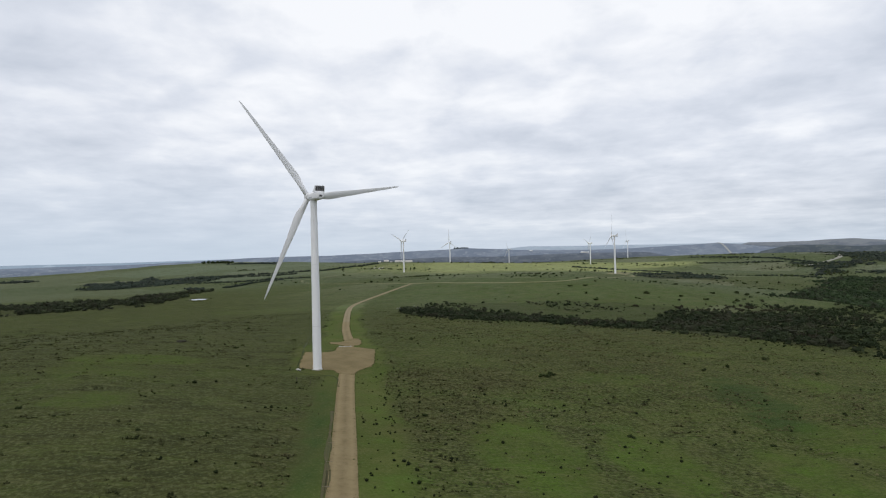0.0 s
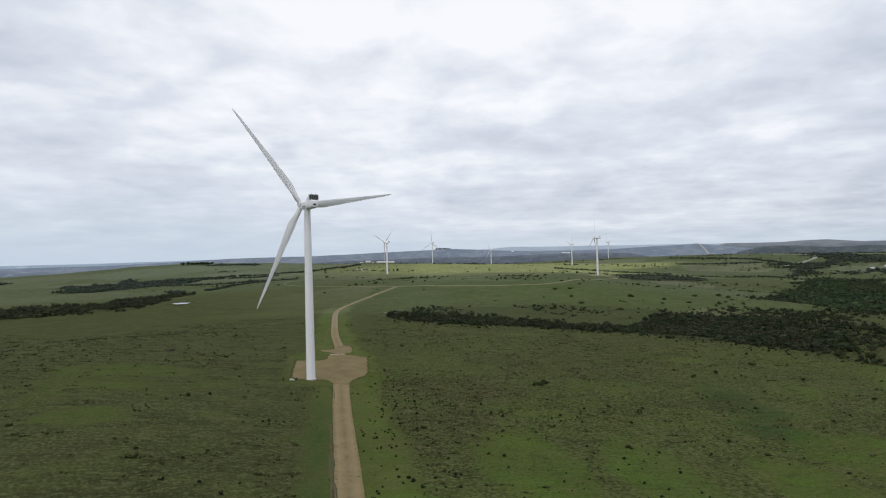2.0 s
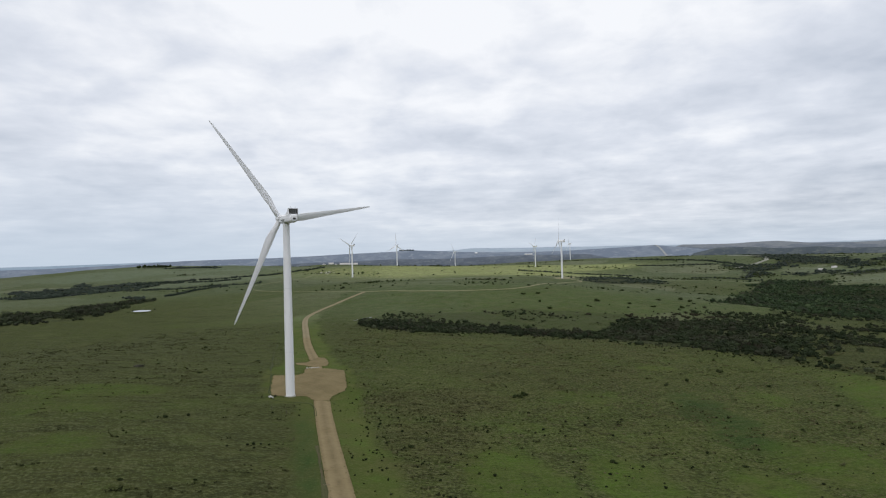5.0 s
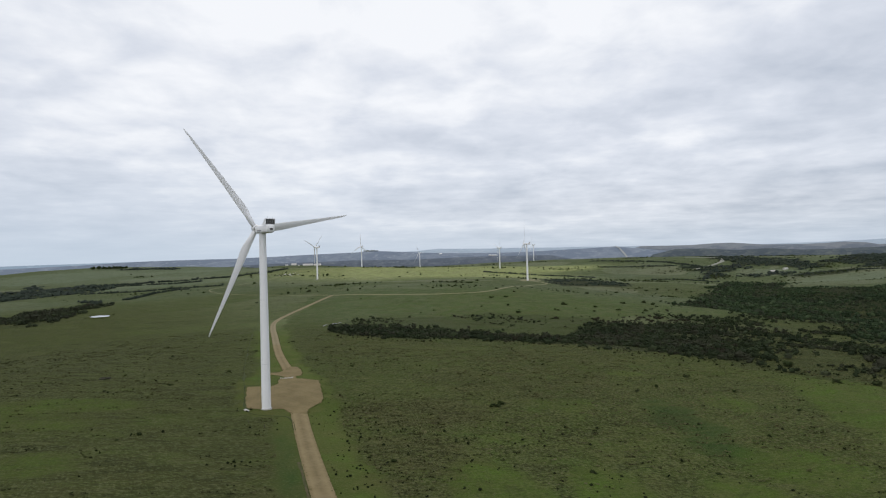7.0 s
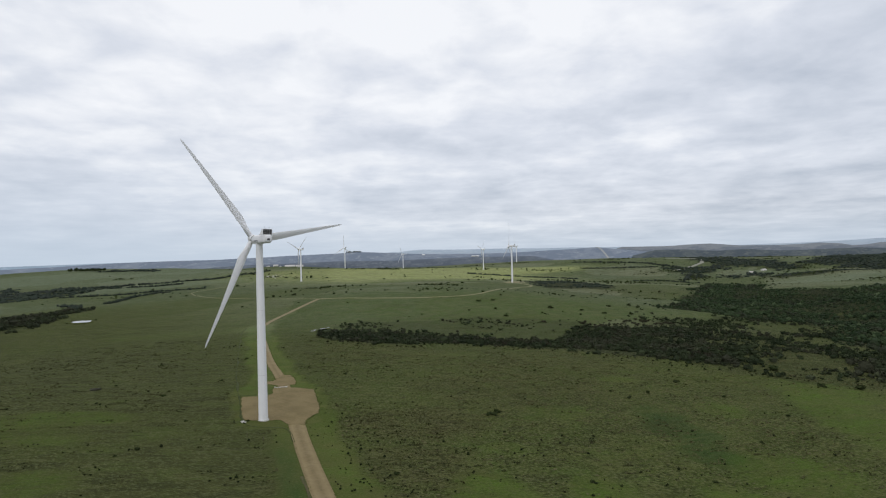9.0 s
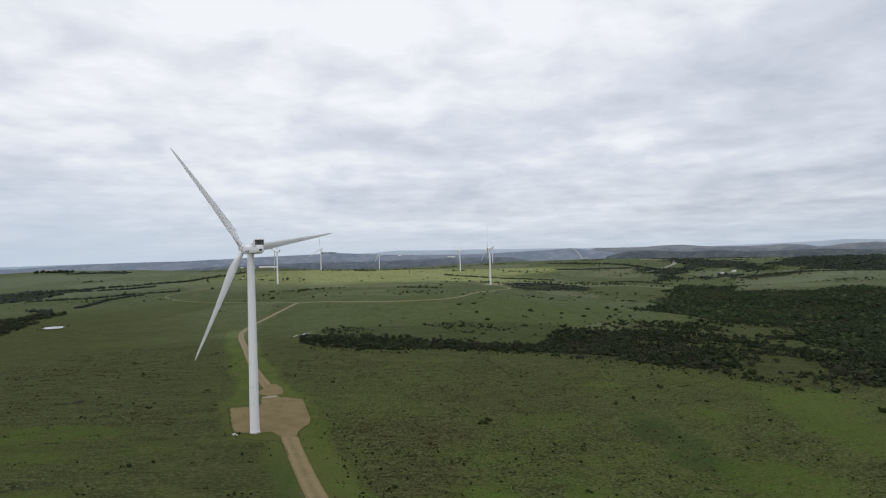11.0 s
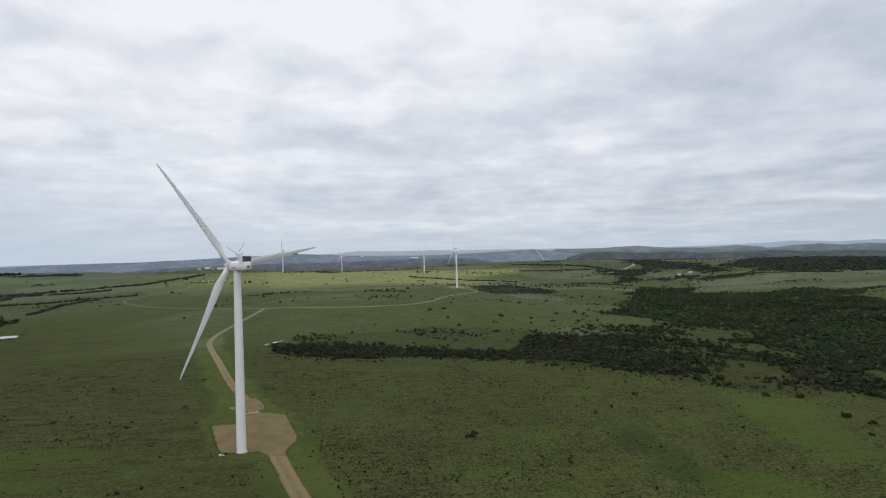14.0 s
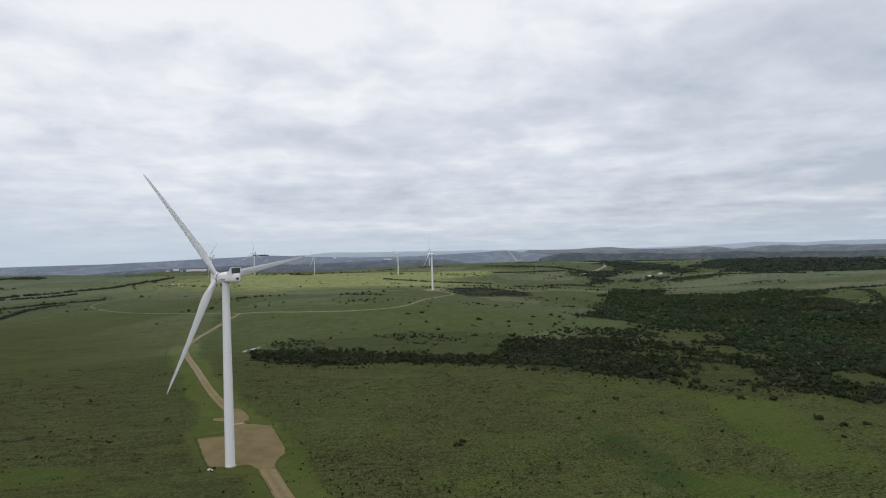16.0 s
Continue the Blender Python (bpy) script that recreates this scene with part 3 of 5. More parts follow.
def zones(x, y):
    """How pale (dry grass, painted sun), how lush, and how shaded by scrub the sward is."""
    r = np.hypot(x, y + 280)
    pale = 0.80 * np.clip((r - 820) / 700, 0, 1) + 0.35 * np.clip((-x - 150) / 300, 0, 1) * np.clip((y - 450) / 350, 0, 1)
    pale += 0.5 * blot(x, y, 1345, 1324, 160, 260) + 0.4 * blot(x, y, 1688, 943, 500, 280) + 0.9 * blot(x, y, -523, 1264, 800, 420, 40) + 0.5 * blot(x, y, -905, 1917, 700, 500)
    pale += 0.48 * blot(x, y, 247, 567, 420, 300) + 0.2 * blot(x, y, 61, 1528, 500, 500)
    road_x = np.interp(y, ROAD_LINE[:, 1], ROAD_LINE[:, 0])
    d = x - road_x
    lush = 0.28 * np.exp(-((d - 14) / 9) ** 2) * np.clip((40 - y) / 60, 0, 1) + 0.3 * np.exp(-((d - 13) / 8) ** 2) * (y < 340) * (y > 60) + 0.45 * np.exp(-((d + 16) / 9) ** 2) * (y > 90) * (y < 420)
    lush += 1.2 * blot(x, y, 88, -105, 17, 38, 5) + 1.1 * blot(x, y, 127, -104, 14, 32) + 0.9 * blot(x, y, 172, -116, 14, 30)  + 0.5 * blot(x, y, 65, -170, 50, 25) + 0.7 * blot(x, y, 208, -85, 22, 26) + 0.35 * blot(x, y, -106, -27, 40, 18) + 0.5 * blot(x, y, 150, 11, 18, 12)
    lush += 0.8 * blot(x, y, 218, 82, 14, 7) + 0.6 * blot(x, y, 241, 6, 14, 18) + 0.45 * blot(x, y, 149, -6, 9, 8) + 0.45 * blot(x, y, 105, -41, 14, 9) + 0.9 * blot(x, y, -91, 1, 34, 12) + 0.8 * blot(x, y, -62, -79, 16, 14) + 0.75 * blot(x, y, 295, -27, 22, 62, -22) + 0.4 * blot(x, y, 235, 537, 330, 180) + 0.6 * blot(x, y, 333, 28, 30, 40) + 0.35 * blot(x, y, -65, -16, 50, 30) + 0.35 * blot(x, y, -128, -87, 60, 50) + 0.5 * blot(x, y, -123, 385, 90, 30)
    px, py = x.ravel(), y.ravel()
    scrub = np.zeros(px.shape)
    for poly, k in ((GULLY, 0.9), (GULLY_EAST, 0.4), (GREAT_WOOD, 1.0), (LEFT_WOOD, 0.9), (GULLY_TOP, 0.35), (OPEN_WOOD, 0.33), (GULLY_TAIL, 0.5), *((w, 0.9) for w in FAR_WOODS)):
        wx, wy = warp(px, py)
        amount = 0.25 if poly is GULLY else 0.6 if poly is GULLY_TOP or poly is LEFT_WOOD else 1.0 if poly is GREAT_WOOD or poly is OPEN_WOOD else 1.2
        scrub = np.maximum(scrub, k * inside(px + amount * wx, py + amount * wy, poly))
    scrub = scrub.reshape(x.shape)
    # the two added terms paint the sunlit stretch of far pasture
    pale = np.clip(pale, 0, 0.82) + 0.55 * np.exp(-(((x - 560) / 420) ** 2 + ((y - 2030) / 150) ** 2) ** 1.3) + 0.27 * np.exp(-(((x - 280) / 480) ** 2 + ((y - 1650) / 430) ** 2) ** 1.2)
    return np.clip(pale, 0, 1), np.clip(lush, 0, 1), scrub


def covers(x, y):
    """Where brown heath and where deep green herbs stand in the sward."""
    d = x - np.interp(y, ROAD_LINE[:, 1], ROAD_LINE[:, 0])
    brown = blot(x, y, 72, -6, 34, 24, 10) + blot(x, y, 65, -70, 26, 34) + blot(x, y, -11, -114, 34, 42) + 0.8 * blot(x, y, -78, 28, 60, 35) + 0.7 * blot(x, y, 139, 57, 60, 40) + 0.6 * blot(x, y, -104, -110, 70, 50) + 1.0 * blot(x, y, -53, -145, 70, 45) + 0.9 * blot(x, y, -120, -80, 150, 120) + 0.9 * blot(x, y, -190, 130, 150, 130)
    brown += 0.6 * blot(x, y, 61, 192, 60, 50) + 0.5 * blot(x, y, 189, 142, 80, 40) + 0.5 * blot(x, y, -157, 282, 80, 60)
    brown += 0.7 * blot(x, y, 464, 600, 110, 90) + 0.6 * blot(x, y, 610, 800, 170, 110) + 0.6 * blot(x, y, 420, 760, 160, 120) + 0.5 * blot(x, y, 1040, 1560, 200, 220) + 0.55 * blot(x, y, 171, 386, 160, 45, -4) + 0.4 * blot(x, y, 279, 695, 140, 90)
    deep = blot(x, y, 203, 2, 11, 16, 10) + blot(x, y, 197, -26, 14, 22, 15) + 0.9 * blot(x, y, 192, -56, 12, 18) + 0.85 * np.exp(-((d + 9) / 4.5) ** 2) * np.clip((-15 - y) / 40, 0, 1)
    field = 0.8 * blot(x, y, -684, 1869, 420, 420, 20) + 0.7 * blot(x, y, -434, 1351, 260, 110, 40) + 0.6 * blot(x, y, 1523, 1021, 300, 160, -20) + 0.5 * blot(x, y, 1433, 1438, 90, 120)
    return np.clip(brown, 0, 1), np.clip(deep, 0, 1), np.clip(field, 0, 1)


PAD = [(-15.5, 42), (-13, 18), (-9, 0), (-4, -1.5), (2, -1), (8, 0), (10, -4), (11.5, -7), (19, -8), (19.5, -2), (22, 5), (25, 11), (25, 22), (24, 36), (21, 58), (11, 64), (0, 65), (-2, 60), (-1, 49), (-4, 43)]
TURNOUT = [(-3, 72), (-9, 75), (-10, 81), (-4, 83), (-1, 95), (1, 104), (6, 102), (8, 94), (10, 81), (10.5, 73), (2, 67.5)]
LAWN = [(-22, 48), (-17, 18), (-12, -2), (-7, -12), (2, -15), (10, -16), (24, -14), (32, 4), (30, 24), (29, 42), (25, 66), (16, 82), (10, 110), (-16, 112), (-18, 80)]


def mown(x, y):
    """The trimmed strips beside the road and round the pad."""
    d = x - np.interp(y, ROAD_LINE[:, 1], ROAD_LINE[:, 0])
    wave = 2.0 * np.sin(y * 0.05) + 1.2 * np.sin(y * 0.13 + 1)
    near = (y < 20) * np.clip((20 + wave - d) / 2.5, 0, 1) * np.clip((d + 15 + 0.5 * wave) / 3, 0, 1)
    beyond = (y > 70) * (y < 430) * np.clip((15 + wave - d) / 4, 0, 1) * np.clip((d + 17 + wave) / 4, 0, 1)
    ring = inside(x.ravel(), y.ravel(), LAWN).reshape(x.shape)
    return np.maximum(np.maximum(near, beyond), ring)


# ---- ground ----
def axis_steps(lo, hi, near_lo, near_hi, step, grow):
    mid_part = list(np.arange(near_lo, near_hi + step, step))
    left, right, s = [], [], step
    v = near_lo
    while v > lo:
        s *= grow
        v -= s
        left.append(v)
    v, s = mid_part[-1], step
    while v < hi:
        s *= grow
        v += s
        right.append(v)
    return np.array(left[::-1] + mid_part + right)


gx = axis_steps(-4800, 4800, -300, 420, 4, 1.03)
gy = axis_steps(-1500, 4800, -240, 420, 4, 1.027)
GX, GY = np.meshgrid(gx, gy)
GZ = heights(GX, GY)
nx, ny = len(gx), len(gy)
idx = np.arange(nx * ny).reshape(ny, nx)
quads = np.stack([idx[:-1, :-1], idx[:-1, 1:], idx[1:, 1:], idx[1:, :-1]], -1).reshape(-1, 4)
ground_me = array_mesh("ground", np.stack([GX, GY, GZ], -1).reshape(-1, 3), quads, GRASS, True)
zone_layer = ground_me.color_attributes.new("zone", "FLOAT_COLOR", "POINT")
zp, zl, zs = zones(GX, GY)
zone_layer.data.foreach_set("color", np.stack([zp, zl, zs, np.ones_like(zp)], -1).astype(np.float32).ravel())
cover_layer = ground_me.color_attributes.new("cover", "FLOAT_COLOR", "POINT")
cb, cd, cf = covers(GX, GY)
cover_layer.data.foreach_set("color", np.stack([cb, cd, cf, np.ones_like(cb)], -1).astype(np.float32).ravel())
care_layer = ground_me.color_attributes.new("care", "FLOAT_COLOR", "POINT")
cm = mown(GX, GY)
east_side = np.clip((GX + 10) / 70, 0, 1)
care_layer.data.foreach_set("color", np.stack([cm, east_side, cm, np.ones_like(cm)], -1).astype(np.float32).ravel())
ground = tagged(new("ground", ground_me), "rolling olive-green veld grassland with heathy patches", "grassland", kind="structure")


# ---- tracks and pad ----
def ribbon(name, line, width, lift, material, label, category, seed, rut=0.06, ragged=0.07):
    rng = np.random.default_rng(seed)
    n = len(line)
    way = np.gradient(line, axis=0)
    way /= np.linalg.norm(way, axis=1)[:, None]
    side = np.stack([way[:, 1], -way[:, 0]], 1)
    offs = np.array([-0.62, -0.5, -0.33, -0.18, 0, 0.18, 0.33, 0.5, 0.62])
    width = width + np.zeros(n)
    up_by = np.array([-0.25 - lift, 0.02, -rut, 0.03, 0.05, 0.03, -rut, 0.02, -0.25 - lift]) + lift
    wob = rng.normal(0, ragged, (n, 2))
    for _ in range(4):
        wob[1:-1] = (wob[:-2] + 2 * wob[1:-1] + wob[2:]) / 3
    v = np.zeros((n, 9, 3))
    for k, (o, u) in enumerate(zip(offs, up_by)):
        shift = o * width + (wob[:, 0] if k < 2 else wob[:, 1] if k > 6 else 0)
        p = line + side * shift[:, None]
        v[:, k, :2] = p
        v[:, k, 2] = heights(p[:, 0], p[:, 1]) + u
    ii = np.arange(n * 9).reshape(n, 9)
    q = np.stack([ii[:-1, :-1], ii[:-1, 1:], ii[1:, 1:], ii[1:, :-1]], -1).reshape(-1, 4)
    me = array_mesh(name, v.reshape(-1, 3), q, material, True)
    layer = me.color_attributes.new("rut", "FLOAT_COLOR", "POINT")
    tone = np.zeros((n, 9, 4))
    tone[:, :, 0] = [0.2, 0.3, 1.0, 0.55, 0.0, 0.55, 1.0, 0.5, 0.3]
    tone[:, :, 1] = [1.0, 0.75, 0.0, 0.3, 0.8, 0.3, 0.0, 0.5, 1.0]
    layer.data.foreach_set("color", tone.astype(np.float32).ravel())
    return tagged(new(name, me), label, category, kind="structure")


def gravel_area(name, poly, lift, material, label, category, cell=0.28):
    pts = np.array(poly, float)
    xs, ys = np.arange(pts[:, 0].min() - 1, pts[:, 0].max() + 1, cell), np.arange(pts[:, 1].min() - 1, pts[:, 1].max() + 1, cell)
    X, Y = np.meshgrid(xs, ys)
    wx = X + 0.3 * np.sin(Y * 0.19 + 1) + 0.2 * np.sin(Y * 0.7 + X * 0.4) + 0.12 * np.sin(Y * 2.7 + X * 1.9)
    wy = Y + 0.3 * np.sin(X * 0.22) + 0.2 * np.sin(X * 0.8 + Y * 0.3) + 0.12 * np.sin(X * 2.9 - Y * 2.1)
    keep = inside(wx.ravel(), wy.ravel(), poly).reshape(X.shape)
    core = keep.copy()
    core[1:-1, 1:-1] &= keep[:-2, 1:-1] & keep[2:, 1:-1] & keep[1:-1, :-2] & keep[1:-1, 2:]
    Z = heights(X, Y) + np.where(core, lift + 0.03 * np.sin(X * 1.7) * np.sin(Y * 1.3), -0.05)
    ii = np.arange(X.size).reshape(X.shape)
    cells = keep[:-1, :-1] | keep[:-1, 1:] | keep[1:, 1:] | keep[1:, :-1]
    q = np.stack([ii[:-1, :-1], ii[:-1, 1:], ii[1:, 1:], ii[1:, :-1]], -1)[cells]
    used, inv = np.unique(q, return_inverse=True)
    v = np.stack([X, Y, Z], -1).reshape(-1, 3)[used]
    me = array_mesh(name, v, inv.reshape(-1, 4), material, True)
    depth = keep.astype(float)
    for _ in range(int(4.0 / cell)):
        depth[1:-1, 1:-1] = (depth[1:-1, 1:-1] + depth[:-2, 1:-1] + depth[2:, 1:-1] + depth[1:-1, :-2] + depth[1:-1, 2:]) / 5
    rim = np.clip(1.7 - 1.7 * depth.ravel()[used], 0, 1)
    layer = me.color_attributes.new("rim", "FLOAT_COLOR", "POINT")
    layer.data.foreach_set("color", np.stack([rim, rim, rim, np.ones_like(rim)], -1).astype(np.float32).ravel())
    return tagged(new(name, me), label, category, kind="structure")


trench = spline([(-17, 41), (-23, 75), (-32, 134), (-46, 241), (-61, 361), (-63, 406)], 4)
ribbon("ground_trench", trench, 0.4, 0.05, SEDGE, "old cable trench grown over with darker grass", "trench", 12, 0.02, 0.3)
ring_cut = spline([(-17, 44), (-13, 19), (-9, 0), (-6, -8), (0, -11), (8, -12), (11, -13), (14, -20), (16, -32)], 3)
ribbon("ground_edge", ring_cut, 0.55, 0.05, SEDGE, "dark earth edge of the mown strip round the pad", "earth edge", 13, 0.02, 0.25)
ribbon("ground_bank", spline([(-20, 43.5), (-10, 46.5), (-2, 50)], 2), 1.1, 0.05, SEDGE, "dark cut bank along the pad", "earth edge", 14, 0.02, 0.2)
ribbon("ground_bank_turnout", spline([(-10, 82), (-4, 84)], 2), 0.9, 0.05, SEDGE, "dark cut bank along the turnout", "earth edge", 15, 0.02, 0.2)
gravel_area("pavement_pad", PAD, 0.16, GRAVEL, "brown gravel crane pad round the turbine foot", "gravel pad")
gravel_area("pavement_turnout", TURNOUT, 0.16, GRAVEL, "small brown gravel turnout above the pad", "gravel pad")
lower = int(np.argmax(ROAD_LINE[:, 1] > 200))


def road_width(y):
    return np.interp(y, [-420, 10, 70, 200], [6.9, 7.1, 6.2, 5.4])


ribbon("road", ROAD_LINE[:lower + 1], road_width(ROAD_LINE[:lower + 1, 1]), 0.07, TRACK, "brown dirt service road with worn wheel ruts", "dirt road", 3, 0.05, 0.03)
ribbon("road_upper", ROAD_LINE[lower:], 5.4, 0.08, WORN, "pale weathered dirt road bending over the rise", "dirt road", 33)
ribbon("ground_fence_line", spline([(346, 6), (328, -37), (307, -80), (289, -117)], 4), 0.8, 0.06, SEDGE, "old overgrown fence line in the grass", "earth edge", 16, 0.02, 0.4)
gully_line = ROAD_LINE[(ROAD_LINE[:, 1] > -330) & (ROAD_LINE[:, 1] < -72)] - [4.5, 0]
ribbon("road_ditch", gully_line, 1.25, 0.08, SOIL, "eroded bare-soil ditch beside the dirt road", "ditch", 4, 0.02, 0.4)
ribbon("road_branch", spline([(14, 621), (52, 604), (97, 574), (173, 550), (256, 589), (371, 791), (426, 855), (446, 921), (444, 1012)], 8), 4.2, 0.3, PALE,
       "pale grassy track across the hillside", "track", 5, 0.03)
ribbon("road_branch_west", spline([(14, 621), (-60, 682), (-143, 779), (-245, 993), (-261, 1090), (-225, 1167), (-187, 1280), (-162, 1494), (-117, 1815)], 9), 2.1, 0.25, PALE,
       "pale grassy track across the hillside", "track", 6, 0.03)
ribbon("road_valley", spline([(1500, 2120), (1561, 1994), (1535, 1920), (1478, 1829), (1430, 1791), (1372, 1745), (1320, 1709), (1270, 1690)], 14), 13, 0.6, GREYROAD,
       "pale gravel road through the far valley", "road", 7, 0.03)
far_pad = [(422, 998), (472, 1008), (482, 1075), (458, 1076), (425, 1052)]
gravel_area("pavement_far_pad", far_pad, 0.3, PALE, "pale gravel pad below a distant turbine", "gravel pad", 2.5)


# ---- wind turbines ----
def blade_mesh():
    """A turbine blade that points up, its leading edge towards -x and the wind from +y."""
    n, R = 28, 54.6
    stations = [1.2, 1.8] + [2.4 + 0.95 * k for k in range(53)] + [52.6, 53.4, 54.0, 54.4, 54.6]
    verts = []
    for z in stations:
        s = z / R
        body = min(1.0, max(0.0, (z - 2.0) / 8.0))
        body = body * body * (3 - 2 * body)
        chord = 2.3 if z <= 2.2 else float(np.interp(z, [2.2, 5.5, 10.5, 13, 21, 31, 41, 49, 53, 54.6], [2.3, 2.75, 3.75, 3.8, 3.05, 2.25, 1.6, 1.1, 0.7, 0.16]))
        thick = chord * float(np.interp(z, [2, 6, 10.5, 20, 40, 54.6], [1.0, 0.62, 0.38, 0.26, 0.18, 0.15]))
        twist = radians(float(np.interp(z, [2, 10, 20, 35, 54.6], [16, 13, 7, 3, 0])))
        bend = 2.2 * s * s + 0.6 * s
        for k in range(n):
            a = 2 * math.pi * k / n
            cx, cy = math.cos(a), math.sin(a)
            foil = (0.5 * (1 - cx), cy * (0.62 * math.sqrt(max(0.0, 0.5 * (1 - cx))) * (1 - 0.5 * (1 - cx)) * 2.3))
            fx = (foil[0] - 0.3) * chord
            fy = foil[1] * thick * 0.5 + math.copysign(0.012 * chord * foil[0], cy) * (k % n != 0)
            rx, ry = -0.5 * chord * cx, 0.5 * chord * cy
            x, y = rx + (fx - rx) * body, ry + (fy - ry) * body
            verts.append((x * math.cos(twist) - y * math.sin(twist), x * math.sin(twist) + y * math.cos(twist) + bend, z))
    faces = [(i * n + j, i * n + (j + 1) % n, (i + 1) * n + (j + 1) % n, (i + 1) * n + j) for i in range(len(stations) - 1) for j in range(n)]
    bm = bmesh.new()
    vs = [bm.verts.new(v) for v in verts]
    for f in faces:
        bm.faces.new([vs[i] for i in f])
    bm.faces.new(vs[:n])
    bm.faces.new(vs[-n:])
    bmesh.ops.recalc_face_normals(bm, faces=bm.faces)
    tail = {vs[i * n + n // 2] for i in range(len(stations)) if stations[i] > 7}
    for edge in bm.edges:
        edge.smooth = not (edge.verts[0] in tail and edge.verts[1] in tail)
    return bm_mesh("blade", bm, PAINT, True)


def nacelle_mesh():
    """The housing: a long rounded box, drawn in at the nose and rounded at the tail."""
    bm = bmesh.new()
    secs = []
    for y, w, lo, hi in ((-8.5, 2.9, -1.3, 1.15), (-8.2, 3.7, -1.75, 1.6), (-7.2, 4.1, -2.05, 1.85), (-2.0, 4.2, -2.1, 1.9), (2.6, 4.2, -2.1, 1.9), (3.6, 3.7, -1.9, 1.7), (4.5, 3.0, -1.5, 1.4)):
        ring = []
        for k in range(24):
            a = 2 * math.pi * k / 24
            c, s = math.cos(a), math.sin(a)
            px = 0.5 * w * math.copysign(abs(c) ** 0.55, c)
            pz = (hi if s > 0 else -lo) * math.copysign(abs(s) ** 0.58, s)
            ring.append(bm.verts.new((px, y, pz)))
        secs.append(ring)
    for a, b in zip(secs, secs[1:]):
        for k in range(24):
            bm.faces.new((a[k], a[(k + 1) % 24], b[(k + 1) % 24], b[k]))
    bm.faces.new(secs[0])
    bm.faces.new(secs[-1])
    bmesh.ops.recalc_face_normals(bm, faces=bm.faces)
    return bm_mesh("nacelle", bm, PAINT, True)


def spinner_mesh():
    rings = [(1.45, -1.6), (1.75, -1.3), (1.9, -0.5), (1.9, 0.4), (1.75, 1.2), (1.4, 1.9), (0.9, 2.35), (0.4, 2.55), (0.02, 2.6)]
    v, f = lathe(rings, 28)
    bm = bmesh.new()
    vs = [bm.verts.new((x, z, y)) for x, y, z in v]
    for q in f:
        bm.faces.new([vs[i] for i in q])
    bmesh.ops.recalc_face_normals(bm, faces=bm.faces)
    return bm_mesh("spinner", bm, PAINT, True)


def ring_mesh(name, r, z, h, out, material):
    v, f = lathe([(r - 0.05, z - h), (r + out, z - h), (r + out, z + h), (r - 0.05, z + h)], 40)
    return array_mesh(name, v, f, material, False)


def tower_mesh():
    rings = [(2.12, 0.0), (2.12, 0.6), (2.08, 12), (2.0, 27), (1.9, 42), (1.77, 57), (1.66, 70), (1.56, 81.4), (1.62, 81.6), (1.62, 82.2)]
    v, f = lathe(rings, 48)
    return array_mesh("tower", v, f, PAINT, True)


def cooler_frame_mesh():
    """White cheeks and rails that carry the cooler."""
    bm = bmesh.new()
    for sx in (-1, 1):
        prof = [(-7.7, 1.6), (-7.7, 4.45), (-6.9, 4.5), (-6.2, 3.2), (-4.4, 2.0), (-4.0, 1.6)]
        a = [bm.verts.new((sx * 2.30, y, z)) for y, z in prof]
        b = [bm.verts.new((sx * 2.46, y, z)) for y, z in prof]
        bm.faces.new(a)
        bm.faces.new(b)
        for k in range(len(prof)):
            bm.faces.new((a[k], a[(k + 1) % len(prof)], b[(k + 1) % len(prof)], b[k]))
    box_bm(bm, (4.8, 0.5, 0.18), pose(0, -7.35, 4.52), 0.03)
    box_bm(bm, (4.8, 0.5, 0.22), pose(0, -7.35, 1.85), 0.03)
    bmesh.ops.recalc_face_normals(bm, faces=bm.faces)
    return bm_mesh("cooler_frame", bm, PAINT)


T_TOWER, T_NAC, T_SPIN, T_BLADE, T_FRAME = tower_mesh(), nacelle_mesh(), spinner_mesh(), blade_mesh(), cooler_frame_mesh()
T_RAD = box_mesh("radiator", (2.2, 0.26, 2.5), pose(0, 0, 0), GRILLE, 0.03)
T_BAR = box_mesh("radiator_rail", (0.07, 0.32, 2.5), pose(0, 0, 0), STEEL)
T_YAW = ring_mesh("yaw_ring", 1.6, 82.15, 0.16, 0.12, JOINT)
T_FLANGE = [ring_mesh("flange", float(np.interp(z, [12, 27, 57, 81], [2.08, 2.0, 1.77, 1.56])), z, 0.06, 0.015, JOINT) for z in (21.0, 51.0)]
T_PLINTH = array_mesh("plinth", *lathe([(2.62, -0.4), (2.62, 0.2), (2.52, 0.28), (2.1, 0.30)], 40), CONCRETE)
T_SEAM = box_mesh("panel_seam", (0.03, 0.09, 2.9), pose(0, 0, 0), JOINT)
T_VENT = box_mesh("rear_vent", (1.5, 0.06, 0.9), pose(0, 0, 0), GRILLE, 0.02)
T_COLLAR = ring_mesh("hub_collar", 1.42, 0.0, 0.22, 0.1, GRILLE)
T_HATCH = box_mesh("roof_hatch", (1.2, 1.5, 0.16), pose(0, 0.6, 1.93), PAINT, 0.04)
T_SENSOR = box_mesh("wind_sensor", (0.06, 0.06, 1.1), pose(0, 0, 0), STEEL)
T_LETTER = box_mesh("lettering", (0.02, 1, 0.62), pose(0, 0, 0), MARK)


